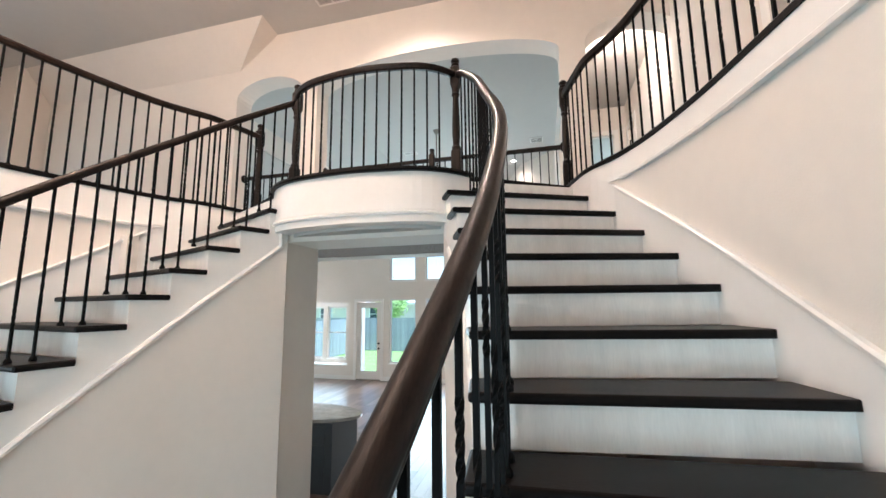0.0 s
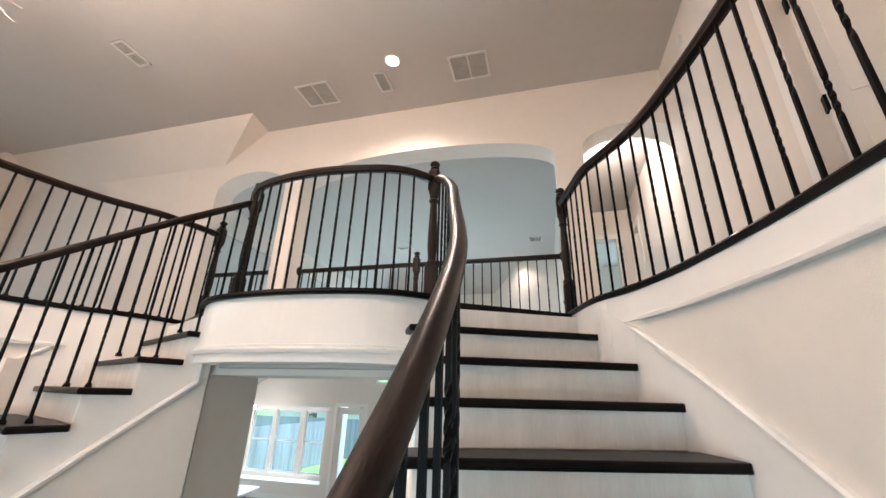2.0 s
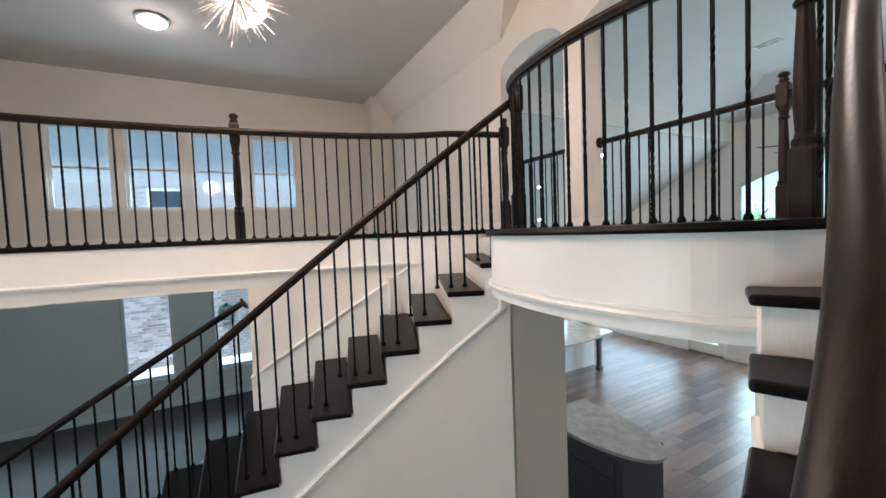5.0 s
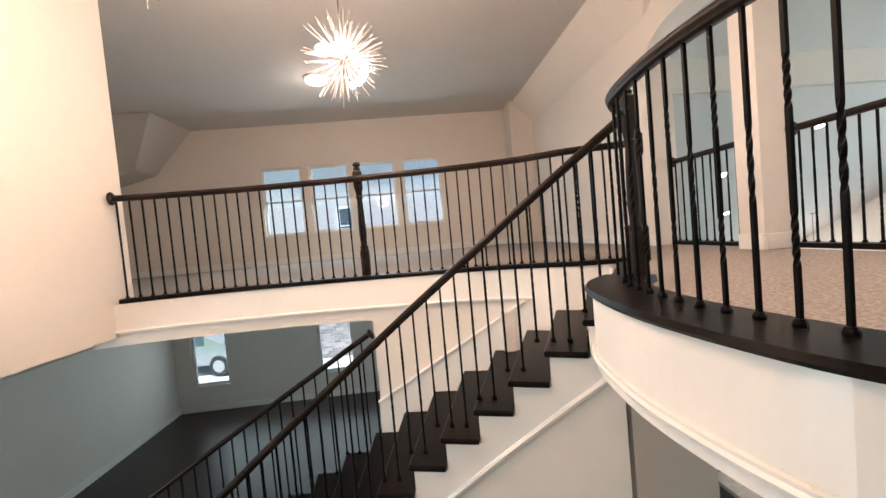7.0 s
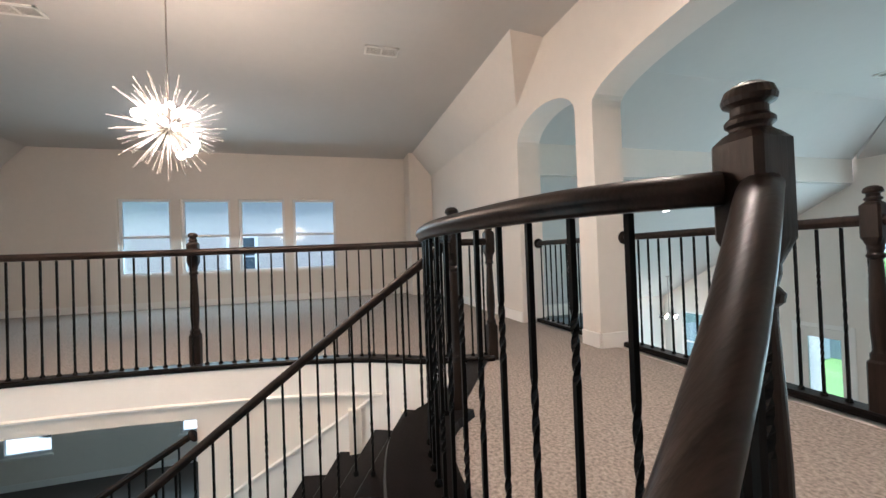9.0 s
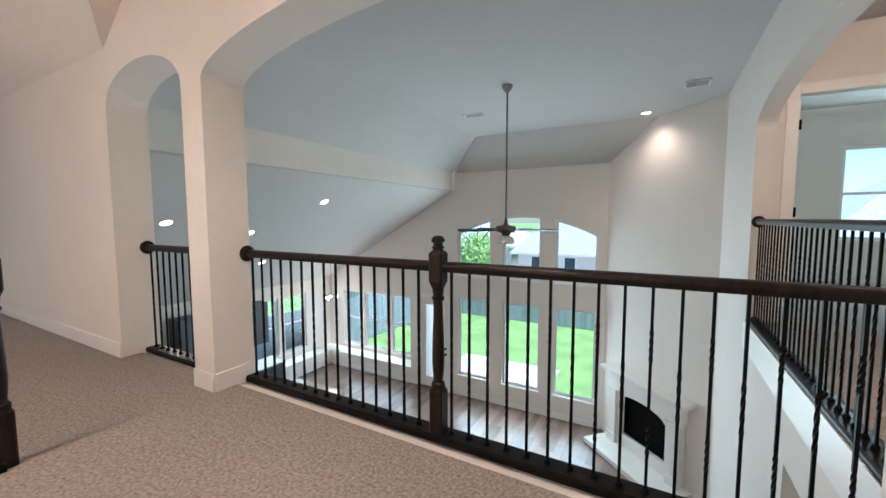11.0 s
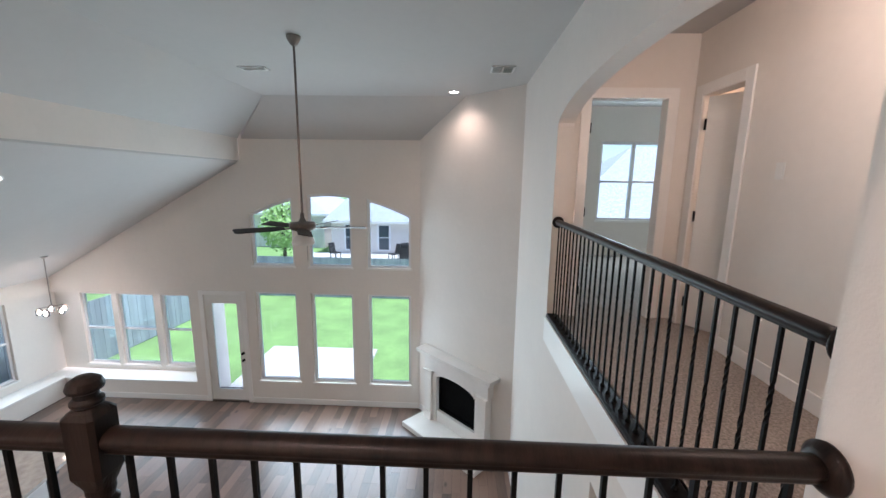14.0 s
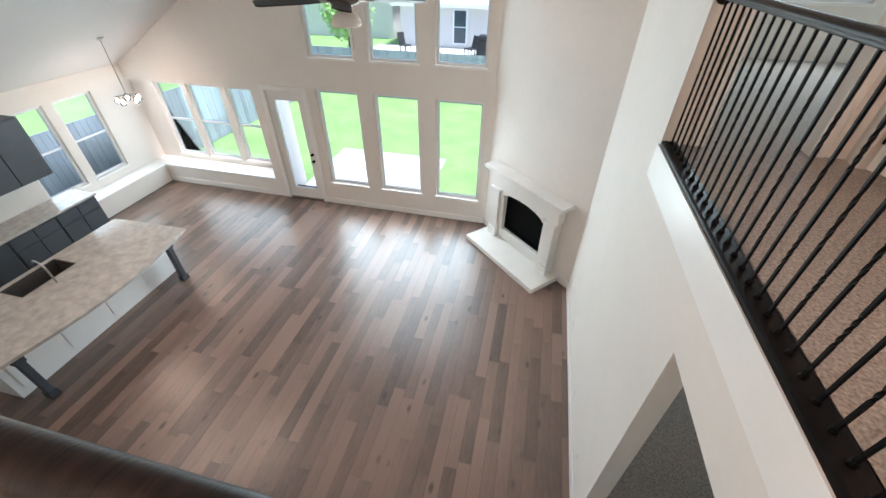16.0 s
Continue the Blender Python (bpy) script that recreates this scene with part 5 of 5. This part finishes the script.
part("light_shade", lathe(bmesh.new(), [(0.05, -2.04), (0.10, -2.07), (0.125, -2.12), (0.12, -2.15), (0.02, -2.155)], 28), FROST, fan, "frosted glass bowl", smooth=True)
for i in range(5):
    bm = bmesh.new()
    lo, hi = prism(bm, [(0.20, -0.045), (0.34, -0.065), (0.66, -0.07), (0.69, -0.05), (0.69, 0.05), (0.66, 0.07), (0.34, 0.065), (0.20, 0.045)], -0.004, 0.004)
    b = part("blade", bm, BLADE, fan, "dark blade")
    b.matrix_basis = pose(0, 0, -1.96, 0, 0, 6 + 72 * i) @ pose(0, 0, 0, -12)
    bm = bmesh.new()
    block(bm, 0.12, 0.26, -0.02, 0.02, -0.012, -0.004)
    b = part("blade_arm", bm, NICKEL, fan)
    b.matrix_basis = pose(0, 0, -1.96, 0, 0, 6 + 72 * i) @ pose(0, 0, 0, -12)
part("pull_chain", rod(bmesh.new(), (0.04, 0, -2.15), (0.04, 0, -2.34), 0.003, 5), NICKEL, fan)

pe = thing("pendant_light", "five-light pendant with clear glass shades above the nook", "pendant", (-6.8, 11.2, 2.42))
_ph = roofline(-6.8) - 2.42
part("canopy", lathe(bmesh.new(), [(0.03, _ph - 0.04), (0.065, _ph - 0.005)], 18), NICKEL, pe)
part("stem", rod(bmesh.new(), (0, 0, 0.1), (0, 0, _ph - 0.02), 0.008), NICKEL, pe)
for i in range(5):
    a = 2 * math.pi * i / 5
    d = Vector((math.cos(a), math.sin(a), 0))
    part("arm", rod(bmesh.new(), (0, 0, 0.12), d * 0.18 + Vector((0, 0, 0.10)), 0.008), NICKEL, pe)
    part("shade", lathe(bmesh.new(), [(0.025, 0.10), (0.05, 0.06), (0.055, -0.02)], 16, (d.x * 0.18, d.y * 0.18)), CLEAR, pe, "clear glass shade", smooth=True)
    part("bulb", lathe(bmesh.new(), [(0.005, 0.07), (0.022, 0.04), (0.022, 0.01), (0.005, -0.01)], 12, (d.x * 0.18, d.y * 0.18)), BULB, pe, "lit bulb", smooth=True)
lamp("nook_lamp", "POINT", (-6.8, 11.2, 2.2), 5, WARM, 0.15)


def plate(axis, c, a, z, label, face=-1):
    th = thing("wall_switch", label, "switch", group="wall plates")
    th.matrix_basis = Matrix.Translation((c, a, z) if axis == "x" else (a, c, z)) @ pose(0, 0, 0, 0, 0, (90 if face > 0 else -90) if axis == "x" else (0 if face < 0 else 180))
    part("cover", boxed(-0.04, 0.04, -0.006, 0.0, -0.06, 0.06, 0.003), PLASTIC, th)
    part("rocker", boxed(-0.016, 0.016, -0.010, -0.006, -0.033, 0.033, 0.002), PLASTIC, th)


plate("x", 3.20, 7.41, 5.09, "white light switch in the hall")
plate("x", 3.20, 6.74, 4.016, "white wall outlet in the hall")
for y in (10.35, 9.4, 8.3, 7.5):
    plate("x", XR, y, 0.35, "white wall outlet low on the great room wall")

sn = thing("wall_sensor", "small white sensor high on the gallery wall", "sensor", (2.97, 4.35, 6.22))
part("cover", boxed(-0.03, 0.0, -0.035, 0.035, -0.06, 0.06, 0.008), PLASTIC, sn)
part("lens", boxed(-0.034, -0.03, -0.02, 0.02, -0.045, 0.0, 0.001), FROST, sn)

# ---------------------------------------------------------------- outdoors
bm = bmesh.new()
block(bm, -400, 400, -400, 400, -0.45, -0.15)
tagged(part("ground", bm, GRASS), "bright green lawn round the house", "ground", kind="structure")
tagged(part("patio", boxed(-4.7, -1.5, 12.9, 15.45, -0.16, -0.08, 0.01), CONCRETE), "pale concrete patio slab behind the house", "patio", kind="structure")
tagged(part("road", boxed(-60, -8.9, -60, 5.5, -0.16, -0.13), ROADMAT), "pale concrete driveway beside the house", "road", kind="structure")


def fence(x0, x1, y, label, turn=0, height=1.8):
    th = thing("fence", label, "fence", (x0, y, -0.15))
    th.rotation_euler = (0, 0, radians(turn))
    w = 0.14
    first = part("slat", boxed(0, w - 0.008, -0.01, 0.01, 0.02, height), FENCE, th)
    n = int((x1 - x0) / w)
    for i in range(1, min(n, 260)):
        share("slat", first, th, Matrix.Translation((i * w, 0.004 * (i % 2), 0)))
    for z in (0.4, 1.0, 1.6):
        part("rail", boxed(0, n * w, 0.012, 0.05, z, z + 0.09), FENCE, th)


fence(-20, 12, 20.7, "weathered grey board fence behind the lawn")
fence(-9.52, 3.7, 7.4, "weathered grey board fence beside the house", turn=86)


def house(label, x, y, turn, w, d, h, mat, wins, ridge=2.6):
    th = thing("house", label, "house", (x, y, -0.15))
    th.rotation_euler = (0, 0, radians(turn))
    part("wall", boxed(-w / 2, w / 2, 0, d, 0, h), mat, th)
    bm = bmesh.new()
    e = 0.45
    a = [bm.verts.new(p) for p in ((-w / 2 - e, -e, h), (w / 2 + e, -e, h), (w / 2 + e, d + e, h), (-w / 2 - e, d + e, h), (-w / 2 + d / 2, d / 2, h + ridge), (w / 2 - d / 2, d / 2, h + ridge))]
    for f in ((0, 1, 5, 4), (1, 2, 5), (2, 3, 4, 5), (3, 0, 4), (3, 2, 1, 0)):
        bm.faces.new([a[i] for i in f])
    part("roof", bm, SHINGLE, th, "grey shingled hip roof")
    part("fascia", boxed(-w / 2 - e, w / 2 + e, -e - 0.02, -e, h - 0.16, h + 0.02), TRIM, th)
    for wx, wz, ww, wh in wins:
        wn = part("window", boxed(wx - ww / 2 - 0.06, wx + ww / 2 + 0.06, -0.03, 0.0, wz - 0.06, wz + wh + 0.06), VINYL, th)
        for i in range(2):
            part("pane", boxed(wx - ww / 2 + 0.05, wx + ww / 2 - 0.05, -0.045, -0.031, wz + i * wh / 2 + 0.03, wz + (i + 1) * wh / 2 - 0.03), DARKGLASS, wn)
    return th


house("pale brick neighbour house with grey hip roof behind the fence", -1.0, 31, 0, 14, 10, 2.35, PALEBRICK, [(-5.62, 0.3, 0.8, 1.75), (-3.29, 0.3, 0.8, 1.75), (0.6, 0.3, 0.9, 1.75), (3.6, 0.3, 1.6, 1.75)], 5.8)
house("grey roofed neighbour house beyond the lawn", -15.2, 33, 0, 12, 9, 2.6, PALEBRICK, [(-3, 0.9, 1.2, 1.5), (2, 0.9, 1.2, 1.5)])
house("grey roofed neighbour house beyond the side garden", 14.5, 26, 0, 16, 12, 3.0, PALEBRICK, [(-4, 0.9, 1.2, 1.4), (2, 0.9, 1.2, 1.4)], 4.6)
nb = house("brick neighbour house with white windows beside the loft", -14.2, 1.0, 90, 16, 8, 7.6, MORTAR, [(-1.8 + 0.6, 3.9, 0.9, 1.4), (-5.5, 3.9, 0.9, 1.4)], 2.2)
# courses of brick on its near side
first = part("brick", boxed(-0.11, 0.11, -0.012, 0.004, 0, 0.065), BRICK, nb)
first.location = (-3.4, 0, 3.2)
rest = bmesh.new()
_r = random.Random(3)
for row in range(34):
    for col in range(40):
        x, z = -4.6 + col * 0.232 + (0.116 if row % 2 else 0), 2.6 + row * 0.085 - 0.0
        if abs(x + 1.2) < 0.62 and 3.78 < z < 5.4:
            continue
        o = _r.uniform(-0.004, 0.004)
        block(rest, x - 0.11, x + 0.11, -0.012 + o, 0.004, z, z + 0.07)
for row in range(30):
    for col in range(26):
        x, z = -3.6 + col * 0.232 + (0.116 if row % 2 else 0), 0.1 + row * 0.083
        block(rest, x - 0.11, x + 0.11, -0.012, 0.004, z, z + 0.07)
rb = part("bricks", rest, BRICK, nb)
rb["kind"] = "stuff"

wing = thing("brick_wall", "grey-lit brick wall of the house wing outside the dining room", "wall", (-12.2, 0, -0.15), kind="structure")
part("backing", boxed(-0.2, 0, -1.8, 4.6, 0, 3.3), MORTAR, wing)
rest, first, n = bmesh.new(), None, 0
for row in range(38):
    for col in range(27):
        y, z = -1.78 + col * 0.232 + (0.116 if row % 2 else 0), 0.02 + row * 0.085
        if 2 <= row < 30 and 2 <= col < 13 and n < 290:
            if first is None:
                first = part("brick", boxed(-0.004, 0.014, 0, 0.22, 0, 0.072), BRICK, wing)
                first.location = (0, y, z)
            else:
                share("brick", first, wing, Matrix.Translation((_r.uniform(-0.003, 0.003), y, z)))
            n += 1
        else:
            block(rest, -0.004, 0.014 + _r.uniform(-0.003, 0.003), y, y + 0.22, z, z + 0.072)
part("bricks", rest, BRICK, wing)["kind"] = "stuff"

car = thing("car", "silver parked car on the driveway", "car", (-12.6, -5.6, -0.13))
car.rotation_euler = (0, 0, radians(80))
bm = bmesh.new()
side_pts = [(-2.2, 0.35), (-2.25, 0.75), (-1.9, 0.95), (-1.3, 1.0), (-0.6, 1.42), (0.7, 1.45), (1.5, 1.02), (2.1, 0.92), (2.25, 0.6), (2.2, 0.35)]
va, vb = [bm.verts.new((x, -0.88, z)) for x, z in side_pts], [bm.verts.new((x, 0.88, z)) for x, z in side_pts]
bm.faces.new(va), bm.faces.new(vb[::-1])
for i in range(len(side_pts)):
    j = (i + 1) % len(side_pts)
    bm.faces.new((va[i], vb[i], vb[j], va[j]))
bmesh.ops.bevel(bm, geom=list(bm.edges), offset=0.06, segments=2, affect="EDGES")
part("body", bm, CARPAINT, car)
for s in (-1, 1):
    part("window", boxed(-0.75, 0.95, min(s * 0.86, s * 0.885), max(s * 0.86, s * 0.885), 1.02, 1.34, 0.004), DARKGLASS, car)
    for x in (-1.35, 1.4):
        wh = part("wheel", lathe(bmesh.new(), [(0.20, -0.11), (0.32, -0.11), (0.34, -0.08), (0.34, 0.08), (0.32, 0.11), (0.20, 0.11)], 28), TYRE, car)
        wh.matrix_basis = pose(x, s * 0.80, 0.34, 90)
        part("rim", lathe(bmesh.new(), [(0.20, -0.115), (0.19, -0.10), (0.05, -0.118), (0.05, 0.118), (0.19, 0.10), (0.20, 0.115)], 20), STEEL, wh)


def tree(x, y, h, r, seed, label):
    th = thing("tree", label, "tree", (x, y, -0.15))
    rng = random.Random(seed)
    bm = lathe(bmesh.new(), [(0.13, 0), (0.09, h * 0.3), (0.05, h * 0.7), (0.01, h * 0.95)], 10)
    for i in range(9):
        a, z = rng.uniform(0, 6.28), h * rng.uniform(0.35, 0.75)
        rod(bm, (0, 0, z), (math.cos(a) * r * 0.7, math.sin(a) * r * 0.7, z + r * rng.uniform(0.2, 0.7)), 0.022, 6)
    part("trunk", bm, BARK, th)
    verts, faces = [], []
    for i in range(2600):
        d = Vector((rng.gauss(0, 1), rng.gauss(0, 1), rng.gauss(0, 1))).normalized() * r * rng.uniform(0.35, 1.0) ** 0.5 * (0.75 + 0.35 * noise.noise(Vector((i * 0.05, seed, 0))))
        c = Vector((d.x, d.y, h * 0.58 + d.z * 1.15))
        u = Vector((rng.gauss(0, 1), rng.gauss(0, 1), rng.gauss(0, 1))).normalized()
        w = u.orthogonal().normalized()
        n = len(verts)
        verts += [c - u * 0.09, c + w * 0.045, c + u * 0.09, c - w * 0.045]
        faces.append((n, n + 1, n + 2, n + 3))
    me = bpy.data.meshes.new("crown")
    me.from_pydata(verts, [], faces)
    me.materials.append(LEAF)
    cr = new("crown", me)
    cr.parent = th
    cr["kind"] = "stuff"


tagged(part("patio", boxed(-9.5, 6.5, 24.5, 31.0, -0.16, -0.11, 0.01), CONCRETE), "pale concrete terrace behind the neighbour's house", "patio", kind="structure")
grill = thing("grill", "dark covered barbecue grill on the neighbour's terrace", "grill", (-2.5, 29.4, -0.11))
part("cabinet", boxed(-0.45, 0.45, -0.25, 0.25, 0.0, 0.75, 0.02), TYRE, grill)
part("lid", boxed(-0.38, 0.38, -0.25, 0.25, 0.751, 1.05, 0.08), TYRE, grill, "rounded dark lid")
part("shelf", boxed(0.451, 0.8, -0.22, 0.22, 0.68, 0.72, 0.01), STEEL, grill)
structure("wall_bay_return", boxed(-4.92, -4.77, 12.9, 13.28, -0.15, 3.2), PALEBRICK, "pale outer brick return beside the garden door")
hose = thing("garden_hose", "green coiled garden hose hanging on the brick wall", "hose", (-12.18, 1.35, 1.25))
for _i in range(4):
    _ring = [Vector((0.02 + 0.02 * _i, (0.22 - 0.012 * _i) * math.cos(2 * math.pi * _j / 20), (0.25 - 0.012 * _i) * math.sin(2 * math.pi * _j / 20))) for _j in range(21)]
    bm = bmesh.new()
    for _p, _q in zip(_ring, _ring[1:]):
        rod(bm, _p, _q, 0.012, 6)
    part("coil", bm, HOSE, hose)
part("hook", boxed(0.0, 0.12, -0.04, 0.04, 0.20, 0.27, 0.008), IRON, hose)


def garden_chair(x, y, turn):
    th = thing("garden_chair", "dark garden chair on the neighbour's terrace", "chair", group="garden chairs")
    th.matrix_basis = pose(x, y, -0.15, 0, 0, turn)
    part("seat", boxed(-0.25, 0.25, -0.25, 0.25, 0.40, 0.45, 0.01), TYRE, th)
    b = part("backrest", boxed(-0.25, 0.25, -0.02, 0.02, 0.0, 0.65, 0.01), TYRE, th)
    b.matrix_basis = pose(0, 0.25, 0.42, -14)
    for lx in (-0.22, 0.22):
        for ly in (-0.22, 0.22):
            part("leg", boxed(lx - 0.02, lx + 0.02, ly - 0.02, ly + 0.02, 0, 0.40), TYRE, th)


garden_chair(-7.1, 29.0, 60)
garden_chair(-3.3, 29.0, -50)
tree(-8.25, 24.2, 4.7, 1.5, 4, "young light green tree beyond the back fence")

# ---------------------------------------------------------------- floors
structure("floor_base", boxed(-8.6, 5.6, -4.3, 12.9, -0.15, -0.004), JOINT, "dark sub floor below the planks")
fl1 = thing("floor_great_room", "walnut brown plank floor with worn grain", "floor", kind="structure")
PW = 0.15
lens_ = [0.6, 0.9, 1.2, 1.5]
stock = {}
rng = random.Random(11)
rest = bmesh.new()
count = 0
x_lo, x_hi = -7.98, 1.84
x = x_lo
while x < x_hi:
    yy = 12.28 + rng.uniform(0, 0.8)
    while yy > 3.8:
        ln = rng.choice(lens_)
        top = min(yy, 12.28)
        ln2 = ln - max(0, yy - 12.28)
        if ln2 > 0.05:
            near = -5.0 < x < 1.9 and 6.2 < top < 12.3
            if near and count < 300 and ln2 == ln:
                if ln not in stock:
                    stock[ln] = part("plank", boxed(0, PW - 0.0025, -ln + 0.002, 0, -0.004, 0.0), PLANK, fl1)
                    stock[ln].location = (x, top, 0)
                else:
                    share("plank", stock[ln], fl1, Matrix.Translation((x, top, 0)))
                count += 1
            else:
                block(rest, x, x + PW - 0.0025, top - ln2 + 0.002, top, -0.004, 0.0)
        yy -= ln
    x += PW
ISL = PLANK.copy()
_nt = ISL.node_tree
_geo = _nt.nodes.new("ShaderNodeNewGeometry")
for _l in list(_nt.links):
    if _l.from_node.type == "OBJECT_INFO":
        _t = _l.to_socket
        _nt.links.remove(_l)
        _nt.links.new(_geo.outputs["Random Per Island"], _t)
pr = part("planks", rest, ISL, fl1)
pr["kind"] = "stuff"
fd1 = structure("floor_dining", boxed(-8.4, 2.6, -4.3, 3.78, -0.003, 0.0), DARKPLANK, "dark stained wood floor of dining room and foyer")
structure("floor_bedroom", boxed(XR + 0.16, 5.6, 5.3, 12.3, -0.003, 0.006), CARPET, "grey-lit carpet of the lower bedroom")
structure("wall_stub_left", boxed(-8.6, -8.2, 2.9, 9.7, 0, 3.2), PAINT, "plain closing wall")
